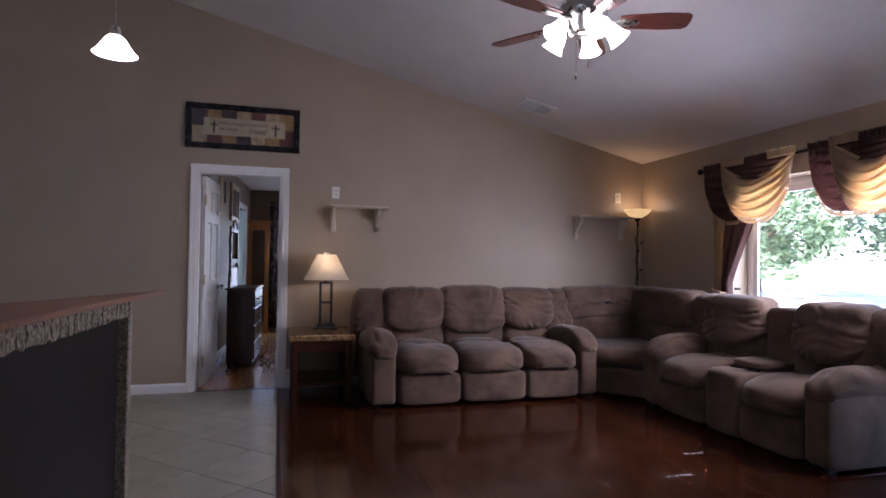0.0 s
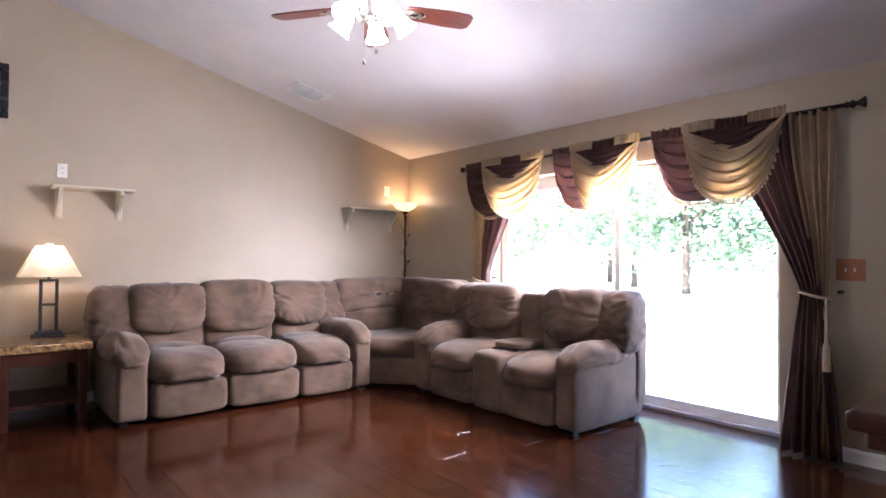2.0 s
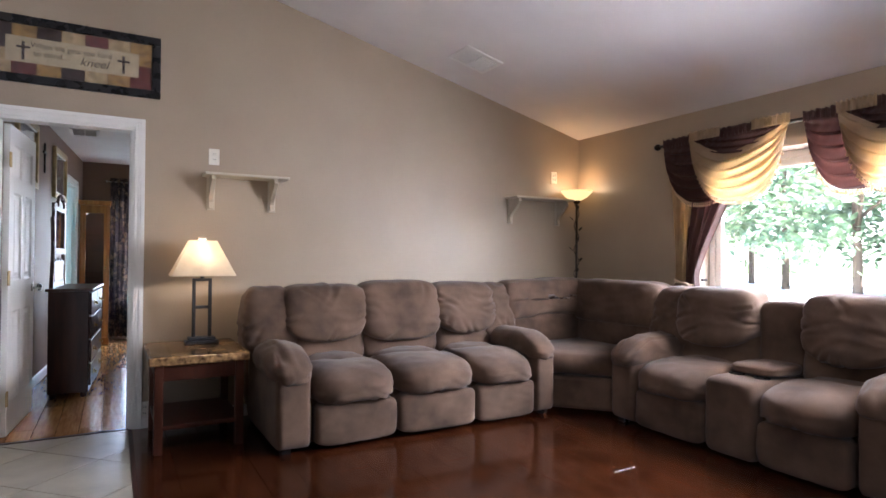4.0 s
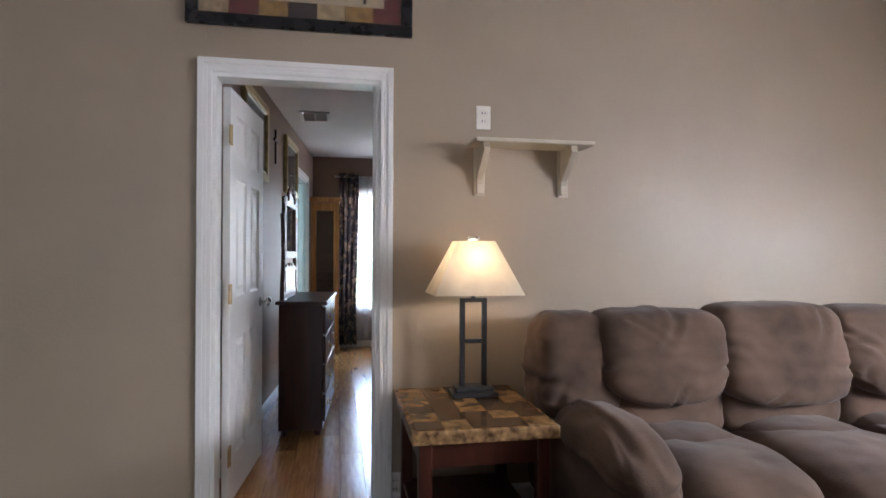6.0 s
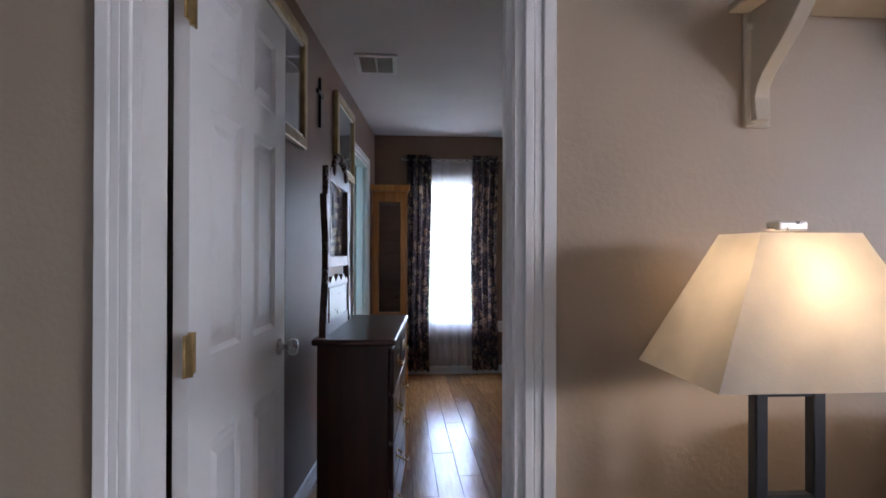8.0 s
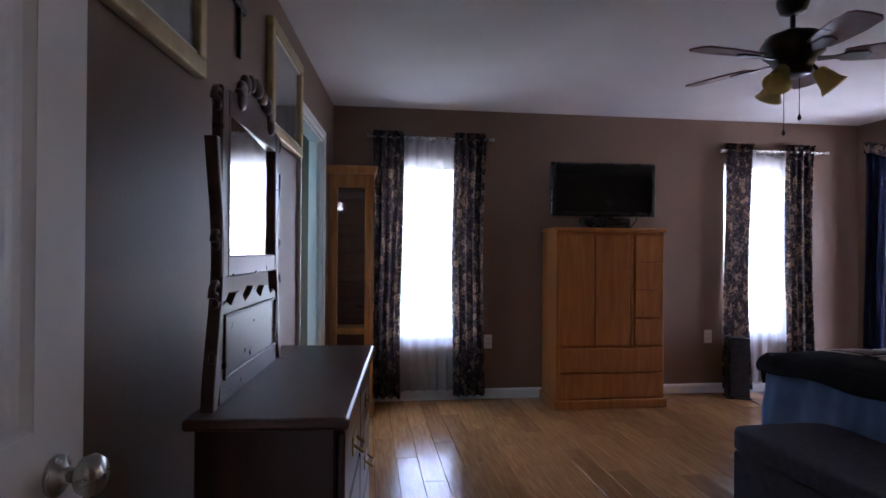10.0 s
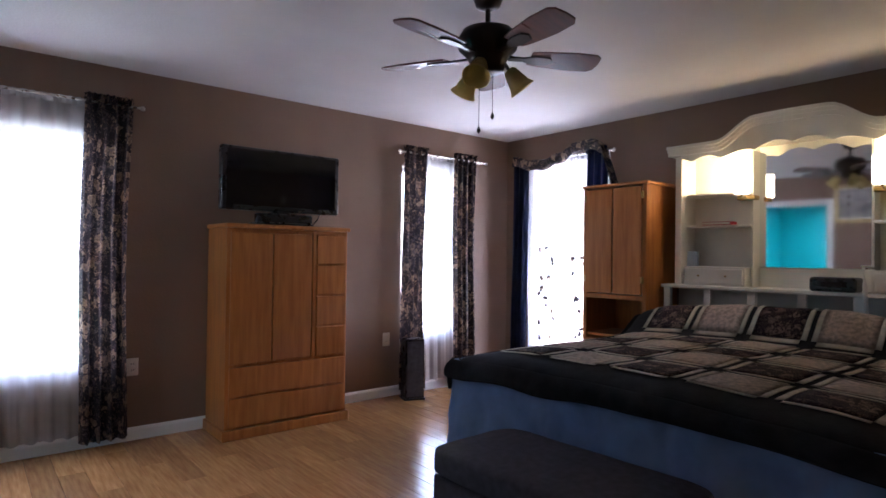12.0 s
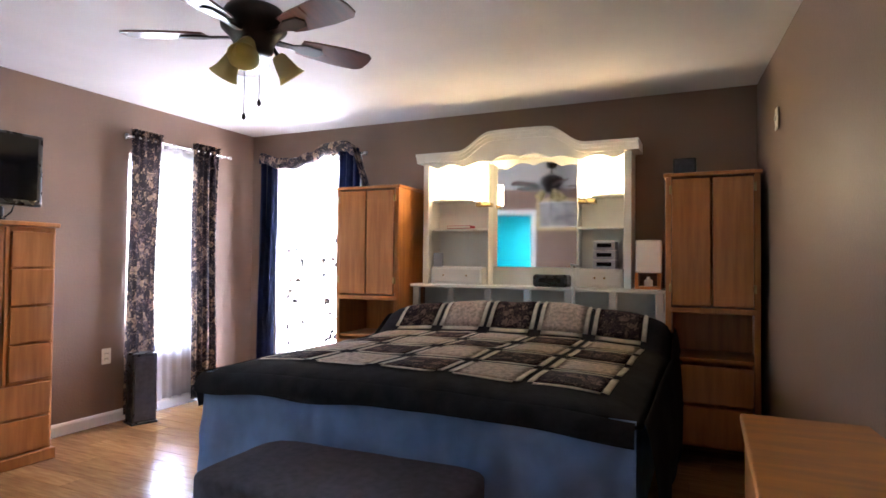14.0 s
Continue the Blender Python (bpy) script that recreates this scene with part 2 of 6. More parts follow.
M = {
    "tan_wall": mat("tan_wall_paint", (0.375, 0.300, 0.218), 0.42, 0.04, 2.5, 0.28, 75),
    "taupe_wall": mat("taupe_wall_paint", (0.228, 0.144, 0.099), 0.5, 0.05, 2.5, 0.3, 75),
    "ceiling": mat("ceiling_paint", (0.74, 0.71, 0.71), 0.85, 0.03, 3, 0.5, 70),
    "white": mat("white_trim_paint", (0.80, 0.79, 0.77), 0.38, 0.03, 4, 0.0, 60),
    "hutch": mat("cream_painted_wood", (0.78, 0.75, 0.67), 0.42, 0.05, 5, 0.08, 60),
    "shelf_paint": mat("tan_painted_shelf", (0.52, 0.46, 0.36), 0.55, 0.08, 7, 0.15, 60),
    "cherry_floor": mat("cherry_laminate", (0.024, 0.006, 0.0025), 0.15, 0.3, 5, 0.03, 90, col2=(0.075, 0.021, 0.007), stretch=(4, 1, 1), piece=0.18, coat=0.1),
    "oak_floor": mat("oak_laminate", (0.34, 0.155, 0.055), 0.22, 0.3, 6, 0.03, 90, col2=(0.50, 0.26, 0.10), stretch=(9, 0.8, 1), piece=0.22, coat=0.2),
    "gap": mat("dark_joint", (0.05, 0.03, 0.02), 0.8),
    "tile": mat("beige_ceramic_tile", (0.40, 0.37, 0.30), 0.32, 0.15, 5, 0.08, 30, piece=0.05),
    "grout": mat("grey_grout", (0.26, 0.24, 0.20), 0.9, 0.1, 30, 0.3),
    "suede": mat("taupe_microsuede", (0.062, 0.037, 0.024), 0.88, 0.30, 4.0, 0.3, 160, col2=(0.155, 0.097, 0.065), sheen=0.15),
    "oak": mat("golden_oak", (0.35, 0.115, 0.023), 0.36, 0.25, 6, 0.10, 45, col2=(0.50, 0.190, 0.044), stretch=(5, 5, 0.45)),
    "oak_light": mat("light_oak_top", (0.52, 0.205, 0.045), 0.35, 0.2, 5, 0.1, 45, stretch=(5, 0.6, 5)),
    "cherry": mat("dark_cherry_wood", (0.055, 0.016, 0.009), 0.32, 0.3, 6, 0.08, 50, stretch=(4, 4, 0.5)),
    "walnut": mat("dark_walnut", (0.105, 0.050, 0.035), 0.3, 0.3, 6, 0.1, 50, stretch=(0.6, 4, 4)),
    "blade": mat("cherry_fan_blade", (0.12, 0.03, 0.018), 0.3, 0.3, 8, 0.05, 60, stretch=(0.5, 6, 1)),
    "bronze": mat("oiled_bronze", (0.030, 0.022, 0.018), 0.35, 0.2, 20, 0.05, metal=0.7),
    "black": mat("black_plastic", (0.012, 0.012, 0.013), 0.28, 0.1, 20, 0.05),
    "screen": mat("dark_screen", (0.006, 0.006, 0.008), 0.06, 0.05, 3, 0.0),
    "brass": mat("antique_brass", (0.45, 0.31, 0.12), 0.32, 0.2, 25, 0.05, metal=0.9),
    "nickel": mat("brushed_nickel", (0.52, 0.50, 0.46), 0.28, 0.1, 30, 0.03, metal=1.0),
    "gunmetal": mat("charcoal_metal", (0.045, 0.047, 0.052), 0.4, 0.15, 20, 0.05, metal=0.4),
    "granite": mat("brown_granite", (0.06, 0.03, 0.015), 0.25, 0.3, 28, 0.05, 90, col2=(0.42, 0.25, 0.11)),
    "rock_edge": mat("chipped_stone_edge", (0.10, 0.07, 0.05), 0.5, 0.3, 60, 0.9, 40, col2=(0.42, 0.36, 0.29)),
    "counter": mat("brown_laminate_counter", (0.27, 0.13, 0.085), 0.4, 0.2, 40, 0.05),
    "shade": cloth_through("linen_shade", (0.78, 0.73, 0.63), 0.14),
    "sheer": cloth_through("white_sheer", (0.88, 0.88, 0.90), 0.45, 0.5),
    "cream_cloth": cloth_through("cream_satin", (0.58, 0.47, 0.34), 0.28, rough=0.5, lining=(0.72, 0.45, 0.14)),
    "plum_cloth": cloth_through("plum_brown_satin", (0.120, 0.060, 0.050), 0.07, rough=0.5, lining=(0.16, 0.06, 0.05)),
    "navy": mat("navy_velvet", (0.012, 0.018, 0.060), 0.8, 0.3, 12, 0.2, 250, sheen=0.3),
    "black_cloth": mat("black_quilt_cotton", (0.030, 0.027, 0.031), 0.9, 0.3, 12, 0.4, 90),
    "blue_sheet": mat("blue_cotton_sheet", (0.25, 0.35, 0.56), 0.85, 0.12, 8, 0.25, 220),
    "beige_patch": mat("beige_print_cotton", (0.62, 0.49, 0.39), 0.9, 0.3, 45, 0.4, 60),
    "cream_strip": mat("cream_cotton", (0.72, 0.63, 0.50), 0.9, 0.1, 40, 0.3, 100),
    "grey_cloth": mat("charcoal_upholstery", (0.065, 0.060, 0.072), 0.9, 0.2, 30, 0.3, 300),
    "curtain_print": floral("dark_floral_curtain", (0.045, 0.035, 0.042), (0.52, 0.36, 0.25), (0.24, 0.18, 0.18), 11, 0.6, 0.25),
    "dark_patch": floral("dark_floral_cotton", (0.030, 0.016, 0.022), (0.34, 0.22, 0.17), (0.13, 0.09, 0.07), 16),
    "teal": mat("aqua_wall_paint", (0.006, 0.42, 0.47), 0.6, 0.04, 3, 0.3, 60),
    "mirror": mat("mirror_silver", (0.9, 0.9, 0.9), 0.02, 0.0, 3, 0.0, metal=1.0),
    "gold_frame": mat("gilt_frame", (0.50, 0.38, 0.19), 0.35, 0.2, 14, 0.2, 60, metal=0.5),
    "art_grey": mat("faded_portrait_print", (0.20, 0.21, 0.22), 0.35, 0.3, 7, 0.0, col2=(0.42, 0.42, 0.40)),
    "glass": glass("clear_glass"),
    "amber_glass": cloth_through("amber_glass", (0.62, 0.50, 0.22), 0.4, rough=0.25),
    "bulb_white": glowing("lit_frosted_glass", (1.0, 0.93, 0.84), 0.9),
    "bulb_warm": glowing("lit_warm_glass", (1.0, 0.66, 0.26), 0.10),
    "bulb_sconce": glowing("lit_sconce_glass", (1.0, 0.84, 0.50), 0.5),
    "bar_panel": mat("near_black_panel", (0.011, 0.009, 0.010), 0.5, 0.2, 8, 0.08, 60),
    "plate": mat("ivory_plastic", (0.75, 0.72, 0.65), 0.4, 0.03, 10, 0.0),
    "wood_plate": mat("stained_wood_plate", (0.30, 0.11, 0.045), 0.4, 0.2, 20, 0.05),
    "red": mat("red_book_cloth", (0.40, 0.02, 0.03), 0.6, 0.1, 20, 0.1),
    "concrete": mat("pale_patio_concrete", (0.72, 0.70, 0.66), 0.9, 0.1, 2, 0.3, 40),
    "grass": mat("sunny_lawn", (0.10, 0.16, 0.045), 0.9, 0.4, 3, 0.8, 40),
    "leaf": mat("leaf_green", (0.13, 0.20, 0.10), 0.6, 0.4, 4, 0.1, 40, piece=0.3),
    "bark": mat("bark", (0.10, 0.075, 0.055), 0.9, 0.3, 12, 0.8, 30),
    "stucco": mat("outside_stucco", (0.55, 0.49, 0.40), 0.9, 0.05, 3, 0.5, 50),
    "silver": mat("silver_plastic", (0.48, 0.48, 0.50), 0.35, 0.05, 10, 0.0, metal=0.5),
}


# ---- mesh helpers ----
def part(name, bm, material, parent=None, label="", smooth=False):
    me = bpy.data.meshes.new(name)
    bm.normal_update()
    bm.to_mesh(me)
    bm.free()
    me.materials.append(M[material] if isinstance(material, str) else material)
    if smooth:
        me.polygons.foreach_set("use_smooth", [True] * len(me.polygons))
    ob = new(name, me)
    if parent:
        ob.parent = parent
    if label:
        ob["label"] = label
    return ob


def thing(name, label, category, m=None, group="", kind=""):
    e = new(name)
    e.empty_display_size = 0.1
    if m:
        e.matrix_basis = m
    return tagged(e, label, category, group, kind)


def box(x0, y0, z0, x1, y1, z1, bevel=0.0, seg=2, bm=None):
    b = bmesh.new()
    r = bmesh.ops.create_cube(b, size=1)
    bmesh.ops.scale(b, vec=(abs(x1 - x0), abs(y1 - y0), abs(z1 - z0)), verts=r["verts"])
    bmesh.ops.translate(b, vec=((x0 + x1) / 2, (y0 + y1) / 2, (z0 + z1) / 2), verts=r["verts"])
    if bevel:
        bmesh.ops.bevel(b, geom=b.edges[:], offset=bevel, segments=seg, affect="EDGES", profile=0.5)
    return join(bm, b) if bm is not None else b


def join(a, b, m=None):
    if m:
        b.transform(m)
    me = bpy.data.meshes.new("tmp")
    b.to_mesh(me)
    b.free()
    a.from_mesh(me)
    bpy.data.meshes.remove(me)
    return a


def prism(pts, axis, lo, hi, bevel=0.0):
    """A flat outline pushed from lo to hi along x, y or z."""
    b = bmesh.new()

    def at(p, v):
        return {"x": (v, p[0], p[1]), "y": (p[0], v, p[1]), "z": (p[0], p[1], v)}[axis]
    f0 = [b.verts.new(at(p, lo)) for p in pts]
    f1 = [b.verts.new(at(p, hi)) for p in pts]
    b.faces.new(f0)
    b.faces.new(f1[::-1])
    for i in range(len(pts)):
        j = (i + 1) % len(pts)
        b.faces.new((f0[j], f0[i], f1[i], f1[j]))
    bmesh.ops.recalc_face_normals(b, faces=b.faces[:])
    if bevel:
        bmesh.ops.bevel(b, geom=b.edges[:], offset=bevel, segments=2, affect="EDGES", profile=0.5)
    return b


def lathe(profile, n=24, at=(0, 0, 0)):
    b = bmesh.new()
    rings = []
    for r, z in profile:
        rings.append([b.verts.new((at[0] + r * math.cos(2 * math.pi * i / n), at[1] + r * math.sin(2 * math.pi * i / n), at[2] + z)) for i in range(n)])
    for a, c in zip(rings, rings[1:]):
        for i in range(n):
            j = (i + 1) % n
            b.faces.new((a[i], a[j], c[j], c[i]))
    if profile[0][0] > 0.004:
        b.faces.new(rings[0][::-1])
    if profile[-1][0] > 0.004:
        b.faces.new(rings[-1])
    bmesh.ops.recalc_face_normals(b, faces=b.faces[:])
    return b


def tube(pts, r, n=8, bm=None):
    """A round bar along points; r is a radius or one for each point."""
    b = bmesh.new()
    pts = [Vector(p) for p in pts]
    rings = []
    for i, p in enumerate(pts):
        d = (pts[min(i + 1, len(pts) - 1)] - pts[max(i - 1, 0)]).normalized()
        u = d.orthogonal().normalized()
        if abs(d.z) < 0.95:
            u = d.cross(Vector((0, 0, 1))).normalized()
        w = d.cross(u)
        rad = r[i] if isinstance(r, (list, tuple)) else r
        rings.append([b.verts.new(p + rad * (math.cos(a) * u + math.sin(a) * w)) for a in [2 * math.pi * k / n for k in range(n)]])
    for a, c in zip(rings, rings[1:]):
        for k in range(n):
            j = (k + 1) % n
            b.faces.new((a[k], a[j], c[j], c[k]))
    b.faces.new(rings[0][::-1])
    b.faces.new(rings[-1])
    bmesh.ops.recalc_face_normals(b, faces=b.faces[:])
    return join(bm, b) if bm is not None else b


def cushion(cx, cy, cz, sx, sy, sz, power=4.0, wrinkle=0.012, sag=0.0, seed=0, n=14, freq=5.0, bend=None, creases=0, crease_from=None):
    """A stuffed block with rounded sides, soft dents and sharp creases that run in from its rim."""
    b = bmesh.new()
    bmesh.ops.create_cube(b, size=2)
    bmesh.ops.subdivide_edges(b, edges=b.edges[:], cuts=n, use_grid_fill=True)
    off = Vector((seed * 7.3, seed * 3.1, seed * 1.7))
    rn = random.Random(seed * 31 + 7)
    lines = []
    for _ in range(creases):
        a = rn.uniform(*crease_from) if crease_from else rn.uniform(0, 6.28)
        p = Vector((0.95 * math.cos(a) * sx / 2, -sy / 2, 0.95 * math.sin(a) * sz / 2))
        d = Vector((-math.cos(a + rn.uniform(-0.6, 0.6)) * sx, 0, -math.sin(a + rn.uniform(-0.6, 0.6)) * sz)).normalized()
        lines.append((p, d, rn.uniform(0.25, 0.5) * max(sx, sz), rn.uniform(0.010, 0.020), rn.uniform(0.006, 0.013)))
    for v in b.verts:
        p = v.co
        k = (abs(p.x) ** power + abs(p.y) ** power + abs(p.z) ** power) ** (1 / power)
        u = p / k
        q = Vector((u.x * sx / 2, u.y * sy / 2, u.z * sz / 2))
        nrm = Vector((u.x / sx, u.y / sy, u.z / sz)).normalized()
        s = Vector((q.x * 0.7, q.y * 0.7, q.z * 1.5)) * freq
        w = wrinkle * (noise.noise(s + off) + 0.7 * (abs(noise.noise(s * 2.2 + off * 2)) * -2 + 0.4))
        for p0, d, length, wide, deep in lines:
            r = q - p0
            along = (r.x * d.x + r.z * d.z) / length
            if -0.1 < along < 1:
                gap = (r.x * d.z - r.z * d.x) / wide + 0.8 * math.sin(along * 4)
                if abs(gap) < 4:
                    w += deep * (1 - max(along, 0)) * (0.7 * math.exp(-(abs(gap) - 1.8) ** 2) - math.exp(-gap * gap))
        q += nrm * w
        if sag and u.z > 0:
            q.z -= sag * u.z * (1 - u.x * u.x) * (1 - u.y * u.y)
        if bend:
            q = bend(q, u)
        v.co = q + Vector((cx, cy, cz))
    return b


def sheet(fn, nu, nv, thick=0.003):
    """A cloth over the square (u, v) by fn, with thickness."""
    b = bmesh.new()
    g = [[b.verts.new(fn(i / nu, j / nv)) for j in range(nv + 1)] for i in range(nu + 1)]
    fs = [b.faces.new((g[i][j], g[i + 1][j], g[i + 1][j + 1], g[i][j + 1])) for i in range(nu) for j in range(nv)]
    if thick:
        bmesh.ops.solidify(b, geom=fs, thickness=thick)
    return b


def setting(name, bm, material, label="", category="", smooth=False):
    ob = part(name, bm, material, smooth=smooth)
    return tagged(ob, label, category or name.split("_")[0], kind="structure")


# ---- the house ----
LIV_Y, BED_Y0, FAR_Y = 6.905, 7.02, 11.69      # wall between the rooms, far wall of the bedroom
LIV_X, BED_X = 4.65, 4.96                        # walls with the patio door and with the bed
BED_H, SLOPE, EAVE = 2.43, 0.2458, 2.37
RIDGE_X = -1.2


def roof_z(x):
    return EAVE + SLOPE * (LIV_X - x) if x > RIDGE_X else EAVE + SLOPE * (LIV_X - RIDGE_X) - SLOPE * (RIDGE_X - x)


def west_x(y):
    return -0.183 + 0.076 * (y - BED_Y0)


D0, D1, DH = -0.08, 0.675, 2.035
top_pts = [(4.65, roof_z(4.65)), (RIDGE_X, roof_z(RIDGE_X)), (-3.5, roof_z(-3.5))]
outline = [(D0, 0), (-3.5, 0), (-3.5, roof_z(-3.5)), (RIDGE_X, roof_z(RIDGE_X)), (4.65, roof_z(4.65)), (4.65, 0), (D1, 0), (D1, DH), (D0, DH)]
setting("wall_north", prism(outline, "y", LIV_Y, 6.963), "tan_wall", "tan painted wall with fine orange-peel texture", "wall")
inner = [(D0, 0), (-0.4, 0), (-0.4, 2.5), (5.16, 2.5), (5.16, 0), (D1, 0), (D1, DH), (D0, DH)]
setting("wall_bedroom_south", prism(inner, "y", 6.963, BED_Y0), "taupe_wall", "dark taupe painted bedroom wall", "wall")
setting("wall_bedroom_angled", prism([(D1 + 0.07, BED_Y0), (5.0, BED_Y0), (5.0, 7.335)], "z", 0, 2.45), "taupe_wall", "dark taupe painted bedroom wall beside the towers", "wall")
P0, P1, PH = 2.85, 5.55, 1.97
setting("wall_east", prism([(P0, 0), (-2.0, 0), (-2.0, 2.7), (LIV_Y, 2.7), (LIV_Y, 0), (P1, 0), (P1, PH), (P0, PH)], "x", LIV_X, 4.95), "tan_wall", "tan painted wall round the sliding patio door", "wall")
setting("wall_south", prism([(-3.5, 0), (-3.5, roof_z(-3.5)), (RIDGE_X, roof_z(RIDGE_X)), (4.65, roof_z(4.65)), (4.65, 0)], "y", -2.1, -2.0), "tan_wall", "plain tan painted wall", "wall")
setting("wall_west", box(-3.6, -2.1, 0, -3.5, 6.96, 3.4), "tan_wall", "plain tan painted wall", "wall")
sl = [(LIV_X + 0.3, roof_z(LIV_X + 0.3)), (RIDGE_X, roof_z(RIDGE_X)), (-3.6, roof_z(-3.6)), (-3.6, roof_z(-3.6) + 0.1), (RIDGE_X, roof_z(RIDGE_X) + 0.1), (LIV_X + 0.3, roof_z(LIV_X + 0.3) + 0.1)]
setting("ceiling", prism(sl, "y", -2.1, 6.96), "ceiling", "white textured vaulted ceiling", "ceiling")
setting("ceiling_bedroom", box(-2.4, 6.97, BED_H, 5.2, 11.9, BED_H + 0.1), "ceiling", "white textured flat bedroom ceiling", "ceiling")


def holes_wall(name, axis, lo, hi, a0, a1, height, holes, material, label):
    """A wall along a0..a1 with square openings (from, to, sill, head) through it."""
    b = bmesh.new()

    def put(u0, u1, z0, z1):
        if u1 - u0 > 1e-4 and z1 - z0 > 1e-4:
            box(*((u0, lo, z0, u1, hi, z1) if axis == "y" else (lo, u0, z0, hi, u1, z1)), bm=b)
    u = a0
    for h0, h1, z0, z1 in sorted(holes):
        put(u, h0, 0, height)
        put(h0, h1, 0, z0)
        put(h0, h1, z1, height)
        u = h1
    put(u, a1, 0, height)
    return setting(name, b, material, label, "wall")


W1, W2, W3 = (0.62, 1.30, 0.48, 1.98), (3.62, 4.30, 0.49, 2.04), (10.45, 11.32, 0.1, 2.11)
holes_wall("wall_bedroom_north", "y", FAR_Y, 11.88, -0.4, 5.16, 2.5, [W1, W2], "taupe_wall", "dark taupe bedroom wall with two tall windows")
holes_wall("wall_bedroom_east", "x", BED_X, 5.16, BED_Y0, FAR_Y, 2.5, [W3], "taupe_wall", "dark taupe bedroom wall behind the bed")
# west bedroom wall, with the bathroom doorway, turned slightly
wm = Matrix.Translation((west_x(BED_Y0), BED_Y0, 0)) @ pose(0, 0, 0, 0, 0, -math.degrees(math.atan(0.076)))
B0, B1, BH = 3.24, 4.08, 2.03
ob = holes_wall("wall_bedroom_west", "x", -0.07, 0, 0, 4.72, 2.5, [(B0, B1, 0, BH)], "taupe_wall", "dark taupe bedroom wall with pictures on it")
ob.matrix_basis = wm
# the bathroom beyond
setting("wall_bathroom_west", box(-2.4, 9.3, 0, -2.3, 11.9, 2.4), "teal", "bright aqua bathroom wall", "wall")
setting("wall_bathroom_south", box(-2.4, 9.2, 0, -0.14, 9.3, 2.4), "teal", "bright aqua bathroom wall", "wall")
setting("wall_bathroom_north", box(-2.4, 11.75, 0, 0.03, 11.85, 2.4), "teal", "bright aqua bathroom wall", "wall")
setting("floor_bathroom", box(-2.4, 9.2, -0.06, 0.05, 11.85, -0.014), "tile", "beige bathroom floor", "floor")
b = box(-0.077, 0, 0.0, -0.072, B0, 2.4)
box(-0.077, B1, 0.0, -0.072, 4.66, 2.4, bm=b)
ob = setting("bathroom_wall_lining", b, "teal", "bright aqua bathroom wall", "wall")
ob.matrix_basis = wm


def casing(name, m, w, h, label, wide=0.062, jamb=0.115, sides=(-1, 1)):
    """Painted door casing round an opening of width w along local x, wall from y=0 (front) to jamb."""
    e = thing(name, label, "door frame", m, kind="structure")
    prof = ((0.0, 0.010), (0.018, 0.016), (0.036, 0.013), (0.062, 0.022))
    for side in sides:
        yf = 0 if side < 0 else jamb
        for (u0, t0), (u1, t1) in zip(prof, prof[1:]):
            t = max(t0, t1)
            y0, y1 = (yf - t, yf) if side < 0 else (yf, yf + t)
            for x0, x1 in ((-u1, -u0), (w + u0, w + u1)):
                part("casing_upright", box(x0, y0, 0, x1, y1, h + u1, 0.002, 1), "white", e)
            part("casing_head", box(-u0, y0, h + u0, w + u0, y1, h + u1, 0.002, 1), "white", e)
    part("jamb", box(0, -0.004, 0, 0.018, jamb + 0.004, h), "white", e)
    part("jamb", box(w - 0.018, -0.004, 0, w, jamb + 0.004, h), "white", e)
    part("jamb_head", box(0.018, -0.004, h - 0.018, w - 0.018, jamb + 0.004, h), "white", e)
    part("door_stop", box(w - 0.03, 0.03, 0, w - 0.018, 0.07, h - 0.018), "white", e)
    return e


casing("door_frame_1", pose(D0, LIV_Y, 0), D1 - D0, DH, "white painted door casing round the bedroom doorway")
casing("door_frame_2", wm @ Matrix.Translation((0, B0, 0)) @ pose(0, 0, 0, 0, 0, 90), B1 - B0, BH, "white painted casing of the bathroom doorway", jamb=0.077)


